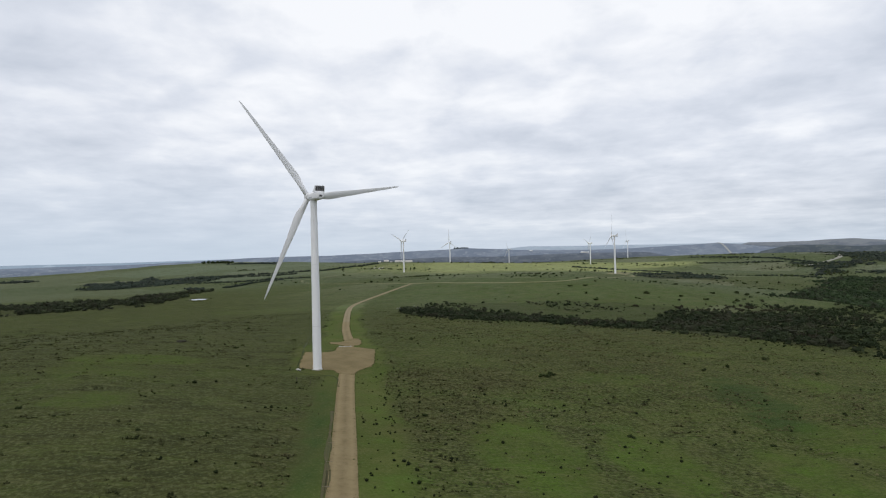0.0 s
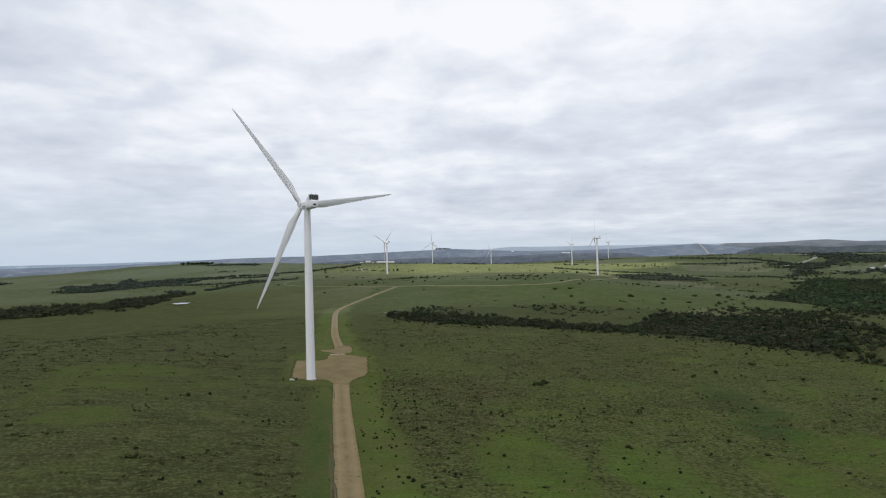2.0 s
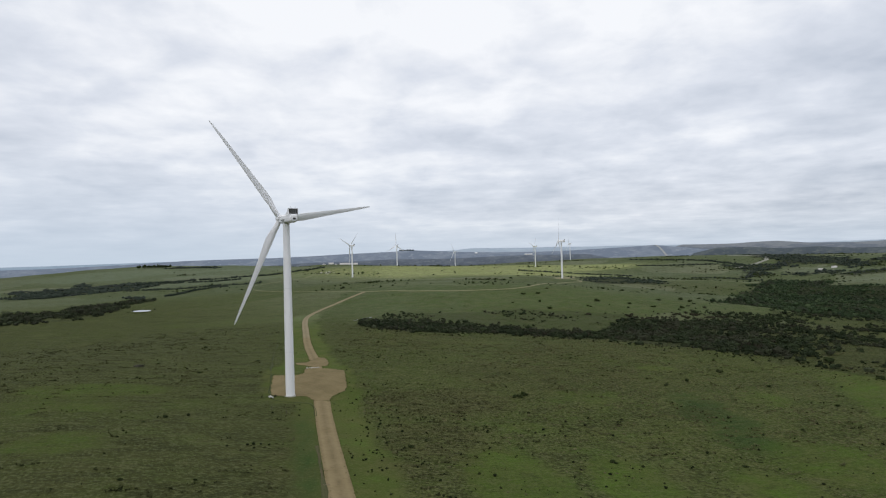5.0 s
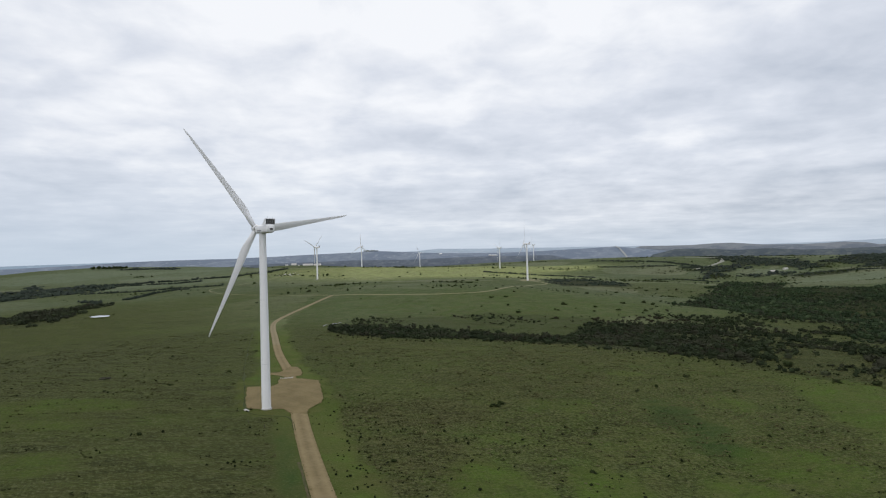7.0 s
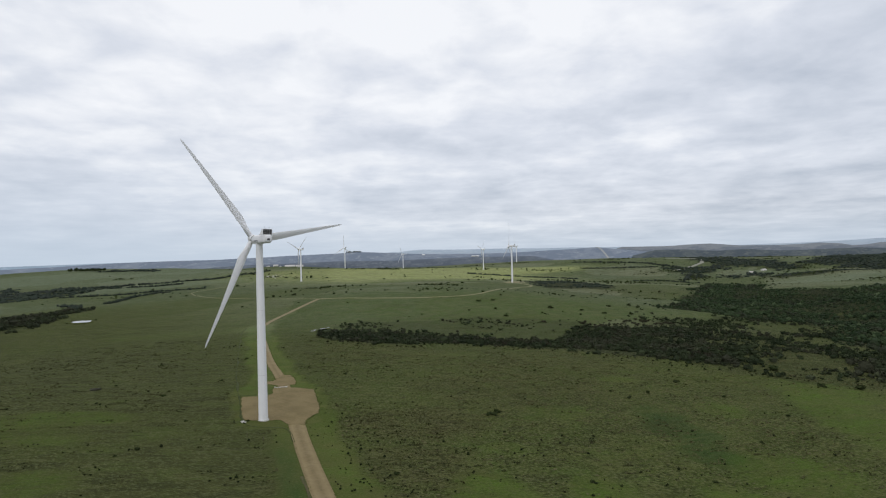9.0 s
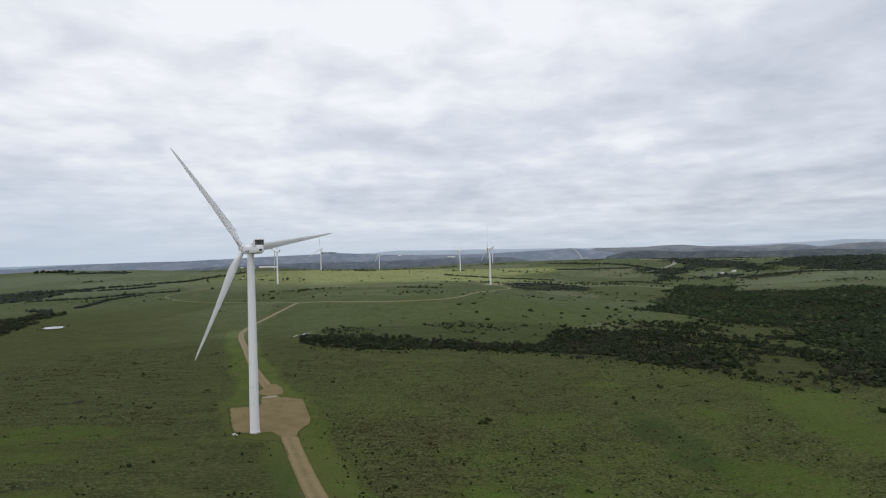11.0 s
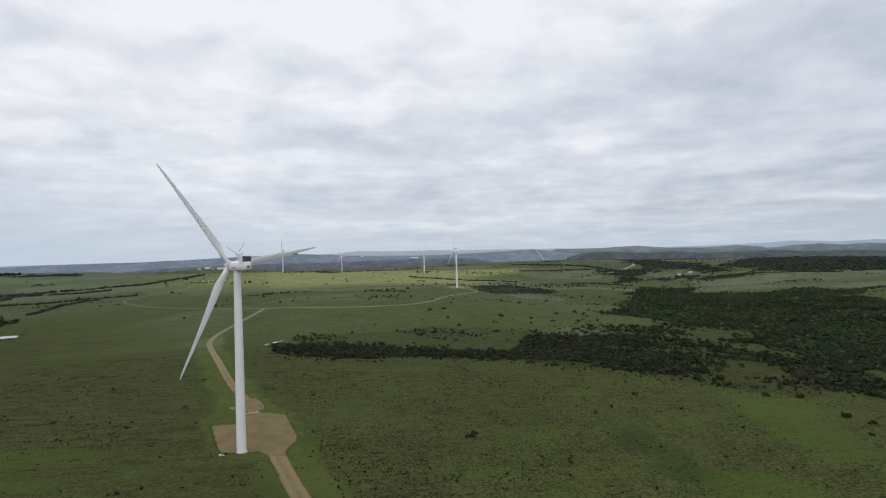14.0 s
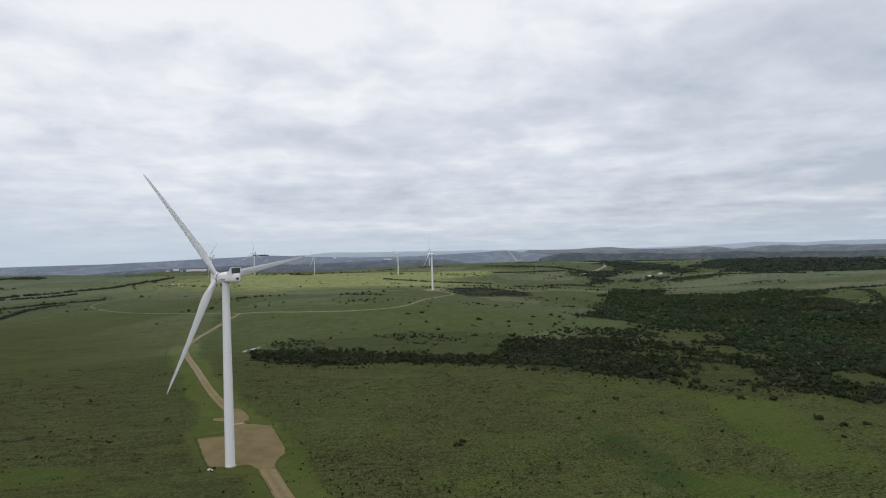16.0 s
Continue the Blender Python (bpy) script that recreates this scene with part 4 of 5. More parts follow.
def wind_turbine(x, y, facing, phase, label, near):
    """facing: degrees anticlockwise from +y towards which the rotor looks; phase: turn of the rotor in degrees."""
    top = empty("wind_turbine", pose(x, y, height(x, y), 0, 0, facing))
    tagged(top, label, "wind turbine", "wind turbines of the farm")
    tower = part("tower", T_TOWER, top)
    for me in T_FLANGE:
        part("flange", me, tower, "thin grey flange joint")
    part("plinth", T_PLINTH, top, "round grey concrete foundation plinth")
    part("yaw_ring", T_YAW, top, "dark grey yaw bearing ring")
    nac = part("nacelle", T_NAC, top)
    nac.location = (0, 0, 84.1)
    part("cooler_frame", T_FRAME, nac)
    for sx in (-1.14, 1.14):
        part("radiator", T_RAD, nac, "dark grey radiator panel").location = (sx, -7.35, 3.1)
    for sx in (-2.26, -1.14, 0.0, 1.14, 2.26):
        if near or abs(sx) > 2:
            part("radiator_rail", T_BAR, nac).location = (sx, -7.35, 3.1)
    rotor_m = pose(0, 6.46 * math.cos(radians(5.7)), 84.1 + 6.46 * math.sin(radians(5.7)), 5.7)
    spin = part("spinner", T_SPIN, top)
    spin.matrix_basis = rotor_m
    for k in range(3):
        b = part("blade", T_BLADE, top)
        b.matrix_basis = rotor_m @ pose(0, 0, 0, 0, -(phase + 120 * k), 0)
    if near:
        part("roof_hatch", T_HATCH, nac)
        for yy in (-5.4, -1.6, 2.2):
            for sx in (-1, 1):
                part("panel_seam", T_SEAM, nac).location = (sx * 2.09, yy, -0.05)
        part("rear_vent", T_VENT, nac, "dark grey rear air vent").location = (0, -8.5, -0.35)
        collar = part("hub_collar", T_COLLAR, spin, "dark gap ring behind the hub")
        collar.matrix_basis = pose(0, -1.65, 0, 90)
        for sx in (-1.2, 1.2):
            part("wind_sensor", T_SENSOR, nac).location = (sx, -7.3, 5.05)
        for k, w2 in enumerate((0.5, 0.42, 0.5, 0.4, 0.48, 0.42)):
            for sx in (-1, 1):
                ob = part("lettering", T_LETTER, nac, "grey lettering bar")
                ob.location, ob.scale = (sx * 2.10, -2.2 + 0.62 * k, -0.75), (1, w2, 1)
    return top


wind_turbine(0, 0, 35.8, 38, "tall white three-bladed wind turbine on a gravel pad", True)
FAR_TURBINES = [(-47, 1300, 62, 70), (86, 2200, 36, 2), (400, 2800, 50, 30), (648, 2081, 58, 75), (440, 1020, 62, 2), (990, 2700, 56, 20)]
for x, y, facing, phase in FAR_TURBINES:
    wind_turbine(x, y, facing, phase, "white three-bladed wind turbine on the distant ridge", False)


# ---- foliage ----
def ico(sub):
    bm = bmesh.new()
    bmesh.ops.create_icosphere(bm, subdivisions=sub, radius=1)
    v = np.array([x.co[:] for x in bm.verts])
    f = np.array([[x.index for x in fc.verts] for fc in bm.faces])
    bm.free()
    return v, f


ICO = {k: ico(k) for k in (1, 2)}


def clump(rng, lumps, sub, leaves, spread=0.62, tall=0.8, leaf=0.11):
    """Vertices and triangles of a leafy crown about one unit in radius: rough lumps and loose leaf tufts."""
    bv, bf = ICO[sub]
    bf = bf[bv[bf][:, :, 2].mean(1) > -0.45]
    vs, fs, n = [], [], 0
    for k in range(lumps):
        a, d = rng.uniform(0, 2 * np.pi), spread * math.sqrt(rng.uniform(0, 1)) if lumps > 1 else 0
        r = rng.uniform(0.38, 0.6) if lumps > 1 else 0.9
        c = np.array([d * math.cos(a), d * math.sin(a), tall * rng.uniform(0.35, 0.85) * (1 - 0.45 * d)])
        v = bv * (r * rng.uniform(0.62, 1.28, (len(bv), 1))) * [1, 1, rng.uniform(0.65, 0.95)] + c
        vs.append(v)
        fs.append(bf + n)
        n += len(v)
    if leaves:
        # sprays lie about the faces of the lumps, so the outline frays
        tri = np.vstack(fs)
        allv = np.vstack(vs)
        w = rng.dirichlet((1, 1, 1), leaves)
        at = (allv[tri[rng.integers(0, len(tri), leaves)]] * w[:, :, None]).sum(1)
        p = at * rng.uniform(0.95, 1.2, (leaves, 1)) + [0, 0, 0.05]
        d = rng.normal(0, leaf, (leaves, 3, 3))
        vs.append((p[:, None, :] + d).reshape(-1, 3))
        fs.append(np.arange(leaves * 3).reshape(-1, 3) + n)
    v = np.vstack(vs)
    v[:, 2] = np.maximum(v[:, 2], -0.12)
    return v, np.vstack(fs)


def scatter(poly, spacing, rng, ragged=0.0, bend=1.0, gaps=None):
    """Jittered points about one spacing apart within a polygon."""
    p = np.array(poly, float)
    xs, ys = np.arange(p[:, 0].min(), p[:, 0].max(), spacing), np.arange(p[:, 1].min(), p[:, 1].max(), spacing)
    X, Y = np.meshgrid(xs, ys)
    x = (X + rng.uniform(-0.9, 0.9, X.shape) * spacing).ravel()
    y = (Y + rng.uniform(-0.9, 0.9, X.shape) * spacing).ravel()
    wx, wy = warp(x, y)
    k = inside(x + bend * wx + rng.normal(0, ragged, x.shape), y + bend * wy + rng.normal(0, ragged, y.shape), poly)
    if gaps is not None:
        field = np.sin(x * 0.045 + 1.5 * np.sin(y * 0.031)) + np.sin(y * 0.052 + 1.2 * np.sin(x * 0.027 + 1)) + 0.7 * np.sin(x * 0.13 + y * 0.11)
        k &= field + rng.normal(0, 0.5, x.shape) > gaps
    return x[k], y[k]


def planted(name, x, y, size, kinds, material, label, category, rng, sink=0.1):
    """Many crowns joined into one object that stands on the ground."""
    z = heights(x, y)
    pick = rng.integers(0, len(kinds), len(x))
    vs, fs, n = [], [], 0
    for i, (kv, kf) in enumerate(kinds):
        w = np.where(pick == i)[0]
        if not len(w):
            continue
        a = rng.uniform(0, 2 * np.pi, len(w))
        c, s = np.cos(a)[:, None], np.sin(a)[:, None]
        sz = size[w][:, None]
        hz = sz * rng.uniform(0.8, 1.25, (len(w), 1))
        X = (kv[None, :, 0] * c - kv[None, :, 1] * s) * sz + x[w][:, None]
        Y = (kv[None, :, 0] * s + kv[None, :, 1] * c) * sz + y[w][:, None]
        Z = (kv[None, :, 2] - sink) * hz + z[w][:, None]
        vs.append(np.stack([X, Y, Z], -1).reshape(-1, 3))
        fs.append((kf[None] + (np.arange(len(w)) * len(kv))[:, None, None] + n).reshape(-1, 3))
        n += len(w) * len(kv)
    return tagged(new(name, array_mesh(name, np.vstack(vs), np.vstack(fs), material)), label, category, kind="stuff")


rng = np.random.default_rng(11)
RICH = [clump(rng, 2 + k % 2, 1, 70, 0.62, 0.8, 0.13) for k in range(10)]
PLAIN = [clump(rng, 1 + k % 3, 1, 34, 0.62, 0.8, 0.15) for k in range(12)]
SLIM = [clump(rng, 1 + k % 2, 1, 18, 0.62, 0.8, 0.16) for k in range(10)]


def tuft(rng):
    """A low ragged tussock of leaning blades."""
    v, f = [], []
    for k in range(9):
        a, out, up = rng.uniform(0, 2 * np.pi), rng.uniform(0.35, 1.15), rng.uniform(0.35, 0.95)
        root, w = rng.normal(0, 0.3, 2), rng.uniform(0.16, 0.34)
        c, s = math.cos(a), math.sin(a)
        v += [(root[0] - s * w, root[1] + c * w, 0), (root[0] + s * w, root[1] - c * w, 0), (root[0] + c * out, root[1] + s * out, up * (1.2 - 0.6 * out))]
        f.append((3 * k, 3 * k + 1, 3 * k + 2))
    return np.array(v, float), np.array(f)


SMALL = [tuft(rng) for _ in range(10)]
MOUND = [(v * [1.0, 0.85, 0.75], f) for v, f in (clump(rng, 1, 1, 5, 0.62, 0.5, 0.18) for k in range(8))]
FLAT = [(v * [1.0, 1.0, 0.62], f) for v, f in (clump(rng, 1, 1, 9, 0.62, 0.8, 0.19) for k in range(10))]
LOW = [(v * [1.0, rng.uniform(0.75, 1.0), rng.uniform(0.65, 1.05)], f) for v, f in (clump(rng, 1, 1, 20, 0.75, 0.8, 0.19) for k in range(14))]


def sizes(n, mean, spread=0.35):
    return mean * np.exp(rng.normal(0, spread, n).clip(-1.1, 0.85))


gx1, gy1 = scatter(GULLY, 3.3, rng, 7, 0.25, -1.2)
planted("thicket", gx1, gy1, sizes(len(gx1), 1.75, 0.65), PLAIN, FOREST, "dense dark green bush filling the gully", "thicket", rng)
gx8, gy8 = scatter(GULLY, 13, rng, 2, 0.0, -0.6)
planted("gully_trees", gx8, gy8, sizes(len(gx8), 3.4, 0.35), RICH, FOREST, "taller dark trees standing out of the gully bush", "trees", rng)
fringe = spline([(40, 262), (94, 228), (139, 250), (192, 240), (238, 216), (268, 168), (296, 130), (325, 108), (363, 70), (396, 50)], 0.9)
fringe = fringe + np.stack([-rng.exponential(9, len(fringe)), -rng.exponential(7, len(fringe))], -1) + rng.normal(0, 3, fringe.shape)
fringe = fringe[rng.uniform(0, 1, len(fringe)) < 0.6]
planted("fringe_bushes", fringe[:, 0], fringe[:, 1], sizes(len(fringe), 0.6, 0.5), SLIM, HEATH, "little dark bushes strewn along the gully's edge", "bushes", rng)
dx, dy = scatter(GULLY, 6.5, rng, 3, 0.1, 0.25)
ok = dx > 190
dx, dy = np.append(dx[ok], rng.normal(375, 34, 120)), np.append(dy[ok], rng.normal(352, 16, 120))
planted("dry_scrub", dx, dy, sizes(len(dx), 1.7, 0.5), RICH, DRYLEAF, "brown half-bare scrub among the gully bush", "scrub", rng)
gx9, gy9 = scatter(GULLY_TAIL, 4.2, rng, 6, 0.25, -0.15)
planted("tail_thicket", gx9, gy9, sizes(len(gx9), 1.7, 0.6), PLAIN, FOREST, "thinning dark bush where the gully meets the valley", "thicket", rng)
gx6, gy6 = scatter(GULLY_EAST, 5.2, rng, 5, 0.4, -0.8)
planted("bank_scrub", gx6, gy6, sizes(len(gx6), 2.8, 0.5), PLAIN, FOREST, "broken dark bush along the lower valley bank", "scrub", rng)
gx2, gy2 = scatter(GULLY_TOP, 4.4, rng, 8, 0.3, 0.65)
planted("scrub", gx2, gy2, sizes(len(gx2), 1.0, 0.6), PLAIN, FOREST, "loose dark scrub on the slope above the gully", "scrub", rng)
gx3, gy3 = scatter(OPEN_WOOD, 5.8, rng, 8, 0.35, 0.0)
planted("open_scrub", gx3, gy3, sizes(len(gx3), 1.8, 0.7), RICH, FOREST, "scattered dark bushes on a grassy slope", "scrub", rng)
STRIP = [(395, 366), (429, 451), (509, 505), (596, 556), (659, 465), (565, 292), (523, 305), (458, 282), (446, 375)]
gx7, gy7 = scatter(STRIP, 9.0, rng, 8, 0.5, 0.1)
planted("slope_bushes", gx7, gy7, sizes(len(gx7), 1.5, 0.6), RICH, FOREST, "small dark bushes strewn over the grassy spur", "bushes", rng)
gx4, gy4 = scatter(GREAT_WOOD, 4.3, rng, 10, 1.0, -2.0)
stand = 0.8 + 0.45 * np.sin(gx4 * 0.021 + 1.4 * np.sin(gy4 * 0.013)) * np.sin(gy4 * 0.026 + np.sin(gx4 * 0.017)) + 0.12 * np.sin(gx4 * 0.09 + gy4 * 0.07)
planted("valley_woodland", gx4, gy4, sizes(len(gx4), 2.35, 0.55) * stand, LOW, WOODLEAF, "dark green woodland covering the valley side", "woodland", rng)
gx10, gy10 = scatter(GREAT_WOOD, 8.5, rng, 24, 0.9, 0.2)
planted("wood_edge_bushes", gx10, gy10, sizes(len(gx10), 1.9, 0.55), PLAIN, WOODLEAF, "loose bushes and small trees along the wood's edge", "bushes", rng)
gx5, gy5 = scatter(LEFT_WOOD, 5.2, rng, 4, 0.6, -1.3)
planted("hollow_thicket", gx5, gy5, sizes(len(gx5), 3.0), PLAIN, FOREST, "dark green bush in the hollow by the pond", "thicket", rng)
fx, fy, fs = [], [], []
for w in FAR_WOODS:
    wide_wood, belt = any(w is q for q in EAST_WOODS), any(w is q for q in EAST_BELTS)
    a, b = scatter(w, 9.5 if wide_wood else 7, rng, 9 if wide_wood else 6, 0.9 if wide_wood else 0.5, -1.6 if wide_wood else 0.0 if belt else -0.6)
    fx.append(a)
    fy.append(b)
    fs.append(np.full(len(a), 4.2 if wide_wood else 2.3 if belt else 4.0))
fx, fy, fs = np.concatenate(fx), np.concatenate(fy), np.concatenate(fs)
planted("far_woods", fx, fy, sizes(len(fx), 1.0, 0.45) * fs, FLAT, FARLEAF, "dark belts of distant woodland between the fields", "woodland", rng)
hx, hy, hs = [], [], []
HEDGES = [([(-662, 1412), (-531, 1389), (-483, 1438), (-393, 1490), (-324, 1577), (-244, 1748), (-190, 1900)], 4.4, 10), ([(-521, 1059), (-469, 1094), (-401, 1097), (-341, 1136), (-259, 1177)], 3.6, 7),
          ([(-354, 829), (-361, 983), (-338, 1067), (-315, 1090)], 3.4, 6), ([(-415, 800), (-380, 770), (-350, 690)], 3.4, 8), ([(-718, 958), (-612, 895), (-600, 960)], 3.2, 6), ([(-564, 1345), (-442, 1342), (-362, 1399)], 4.0, 9)]
EAST_HEDGES = [([(1373, 1323), (1474, 1318), (1561, 1259), (1622, 1160), (1649, 1043)], 3.6, 10), ([(500, 1725), (614, 1591), (730, 1607), (827, 1548)], 4, 9), ([(1116, 2259), (1236, 2101), (1306, 1967), (1315, 1843), (1325, 1683)], 5, 14), ([(981, 1472), (1063, 1443), (1128, 1332)], 3.6, 9),
          ([(1201, 638), (1254, 626), (1312, 585), (1420, 540)], 3.6, 7), ([(1270, 1811), (1160, 1900), (1030, 1960)], 4.5, 9), ([(1100, 450), (1180, 520), (1240, 590)], 2.2, 14)]
for pts, size, wide in HEDGES + EAST_HEDGES:
    line = spline(pts, size * 0.4)
    keep = rng.uniform(0, 1, len(line)) < 0.9
    line = line[keep] + rng.normal(0, wide * 0.42, (keep.sum(), 2))
    hx.append(line[:, 0])
    hy.append(line[:, 1])
    hs.append(rng.uniform(0.5, 1.15, len(line)) * size)
rk = rng.normal(0, 1, (42, 2)) * [22, 55] + [-138, 1590]
planted("pale_rocks", rk[:, 0], rk[:, 1], sizes(42, 1.5, 0.5), SLIM, ROCK, "pale rocks strewn over the far slope", "rocks", rng)
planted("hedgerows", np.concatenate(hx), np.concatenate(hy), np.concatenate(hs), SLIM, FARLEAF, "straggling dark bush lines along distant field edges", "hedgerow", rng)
# loose bushes over the far slopes
n = 110
kx, ky = np.append(rng.uniform(-800, 2000, n - 30), rng.uniform(1050, 2300, 30)), np.append(rng.uniform(560, 2600, n - 30), rng.uniform(900, 2100, 30))
count = rng.integers(5, 60, n)
sx2 = np.repeat(kx, count) + rng.normal(0, 1, count.sum()) * np.repeat(rng.uniform(12, 75, n), count)
sy2 = np.repeat(ky, count) + rng.normal(0, 1, count.sum()) * np.repeat(rng.uniform(8, 40, n), count)
sx2, sy2 = np.append(sx2, rng.uniform(-800, 2000, 260)), np.append(sy2, rng.uniform(480, 2500, 260))
ok = (sy2 > 470) & ((sx2 > -120) | (rng.uniform(0, 1, len(sx2)) < 0.3)) & ~((np.abs(sx2 + 30) < 40) & (sy2 < 820))
planted("far_bushes", sx2[ok], sy2[ok], sizes(ok.sum(), 1.3, 0.6) * np.interp(sy2[ok], [500, 1500], [0.85, 1.6]), SLIM, BUSH, "scattered dark bushes over the distant grassland", "bushes", rng)
# tussocks and heath over the nearer slopes: short ragged rows along the contour, thickest on the brown heath
def clear_of_tracks(x, y, gap):
    return (np.abs(x - np.interp(y, ROAD_LINE[:, 1], ROAD_LINE[:, 0])) > gap) & ~inside(x, y, GULLY) & ~inside(x, y, PAD) & ~inside(x, y, TURNOUT)


def rows_of(n, x0, x1, y0, y1, most, spread, keep):
    """Points strung out in n short rows; keep says how likely a row is at its place."""
    cx, cy = rng.uniform(x0, x1, n), rng.uniform(y0, y1, n)
    ok = rng.uniform(0, 1, n) < keep(cx, cy)
    cx, cy = cx[ok], cy[ok]
    count = rng.integers(3, most, len(cx))
    turn = np.repeat(rng.normal(0, 0.35, len(cx)), count)
    along_row = rng.normal(0, 1, count.sum()) * np.repeat(rng.uniform(0.5, 1.4, len(cx)) * spread, count)
    off = rng.normal(0, 0.16 * spread, count.sum())
    x = np.repeat(cx, count) + along_row * np.cos(turn) - off * np.sin(turn)
    y = np.repeat(cy, count) + along_row * np.sin(turn) + off * np.cos(turn)
    ok = clear_of_tracks(x, y, 7) & (mown(x, y) < rng.uniform(0.1, 0.7, len(x)))
    return x[ok], y[ok]


def drifts(x, y, a, b):
    return np.sin(x * 0.031 + 0.8 * np.sin(y * 0.021) + a) + np.sin(y * 0.043 + x * 0.013 + b) + 0.7 * np.sin(x * 0.11 + y * 0.07 + a)


tx, ty = rows_of(9500, -340, 440, -240, 330, 14, 2.4, lambda x, y: np.clip(0.26 + 0.28 * drifts(x, y, 0.0, 2.0) + 0.5 * covers(x, y)[0] - 0.5 * zones(x, y)[1], 0.03, 1))
planted("heath_tussocks", tx, ty, sizes(len(tx), 0.38, 0.5) * np.where(rng.uniform(0, 1, len(tx)) < 0.08, 1.6, 1.0), SMALL, TUSSOCK, "dark heath tussocks in ragged rows through the grass", "tussocks", rng)
tx, ty = rows_of(7500, 10, 440, -240, 300, 13, 2.2, lambda x, y: np.clip(0.30 + 0.25 * drifts(x, y, 2.5, 0.6) + 0.55 * covers(x, y)[0] - 0.5 * zones(x, y)[1], 0.03, 1))
planted("straw_tufts", tx, ty, sizes(len(tx), 0.55, 0.4), SMALL, STRAW, "pale straw-coloured grass tufts in drifts", "grass tufts", rng)
# bleached grass mounds, thickest about the green hollow
mx, my = rng.uniform(25, 430, 60000), rng.uniform(-215, 270, 60000)
chance = 0.10 + 0.16 * drifts(mx, my, 1.1, 3.0) + 0.35 * blot(mx, my, 205, -20, 62, 70) + 0.35 * blot(mx, my, 90, -5, 60, 26) + 0.2 * blot(mx, my, 260, 60, 90, 50) - 0.7 * zones(mx, my)[1] - 0.8 * covers(mx, my)[1]
ok = (rng.uniform(0, 1, len(mx)) < np.clip(chance, 0.01, 0.6)) & clear_of_tracks(mx, my, 8) & (mown(mx, my) < 0.3)
planted("grass_mounds", mx[ok], my[ok], sizes(ok.sum(), 0.46, 0.4), MOUND, STRAW, "rounded pale tussocks crowding the rough meadow", "tussocks", rng, 0.3)
# dark low bushes in loose knots
cx, cy = rng.uniform(-330, 430, 420), rng.uniform(-225, 300, 420)
count = rng.integers(1, 8, 420)
tx, ty = np.repeat(cx, count) + rng.normal(0, 4.5, count.sum()), np.repeat(cy, count) + rng.normal(0, 3.0, count.sum())
bx, by = rng.uniform(34, 215, 620), rng.uniform(-215, -20, 620)
tx, ty = np.append(tx, bx), np.append(ty, by)
ok = clear_of_tracks(tx, ty, 9)
planted("meadow_bushes", tx[ok], ty[ok], sizes(ok.sum(), 0.34, 0.5), SLIM, HEATH, "low dark bushes dotted over the meadow", "bushes", rng)


# little dark bushes dotted over the mown strip beside the road
n = 300
ty = rng.uniform(-235, 30, n)
tx = np.interp(ty, ROAD_LINE[:, 1], ROAD_LINE[:, 0]) + 5 + 27 * rng.uniform(0, 1, n) ** 1.2
ok = ~inside(tx, ty, PAD)
planted("strip_bushes", tx[ok], ty[ok], sizes(ok.sum(), 0.32, 0.45), SLIM, HEATH, "little dark bushes dotted over the mown strip", "bushes", rng)


# grass that creeps over the edges of the road and the pad
edge_pts = []
for side in (-1, 1):
    near_road = ROAD_LINE[(ROAD_LINE[:, 1] > -240) & (ROAD_LINE[:, 1] < 320)]
    edge_pts.append(np.repeat(near_road, 9, axis=0) + np.stack([side * (np.repeat(0.5 * road_width(near_road[:, 1]) + 0.15, 9) + rng.normal(0, 0.34, 9 * len(near_road))), rng.uniform(-1.5, 1.5, 9 * len(near_road))], -1))
for poly in (PAD, TURNOUT):
    rim = np.array(poly + poly[:1], float)
    for a, b in zip(rim, rim[1:]):
        m = int(np.hypot(*(b - a)) * 5) + 1
        edge_pts.append(a + (b - a) * rng.uniform(0, 1, (m, 1)) + rng.normal(0, 0.42, (m, 2)))
edge_pts = np.vstack(edge_pts)
mid_road = np.interp(edge_pts[:, 1], ROAD_LINE[:, 1], ROAD_LINE[:, 0])
edge_pts = edge_pts[np.abs(edge_pts[:, 0] - mid_road) > 2.6]
deep_in = inside(edge_pts[:, 0], edge_pts[:, 1], [(-13, 40), (-10, 17), (-7, 2), (7, 2), (19, 0), (24, 12), (22, 36), (20, 57), (2, 63), (1, 47)])
edge_pts = edge_pts[~deep_in]
planted("verge_grass", edge_pts[:, 0], edge_pts[:, 1], sizes(len(edge_pts), 0.2, 0.4), SMALL, VERGE, "ragged grass along the road and pad edges", "grass", rng)


# ---- single shrubs ----
def shrub_master(seed):
    """A bush about two metres across: short forked stems under a leafy crown."""
    r = np.random.default_rng(seed)
    top = empty("shrub")
    bm = bmesh.new()
    for k in range(3):
        a = k * 2.1 + r.uniform(0, 1)
        lean = pose(0, 0, 0, 18 * math.cos(a), 18 * math.sin(a), 0)
        bmesh.ops.create_cone(bm, segments=6, radius1=0.09, radius2=0.035, depth=0.9, cap_ends=True, matrix=lean @ pose(0, 0, 0.33))
    part("trunk", bm_mesh("trunk", bm, BARK), top, "short forked brown stems")
    v, f = clump(r, 6, 2, 320, 0.75, 1.1)
    part("crown", array_mesh("crown", v * [1.1, 0.85, 1.0], f, BUSH), top)
    return top


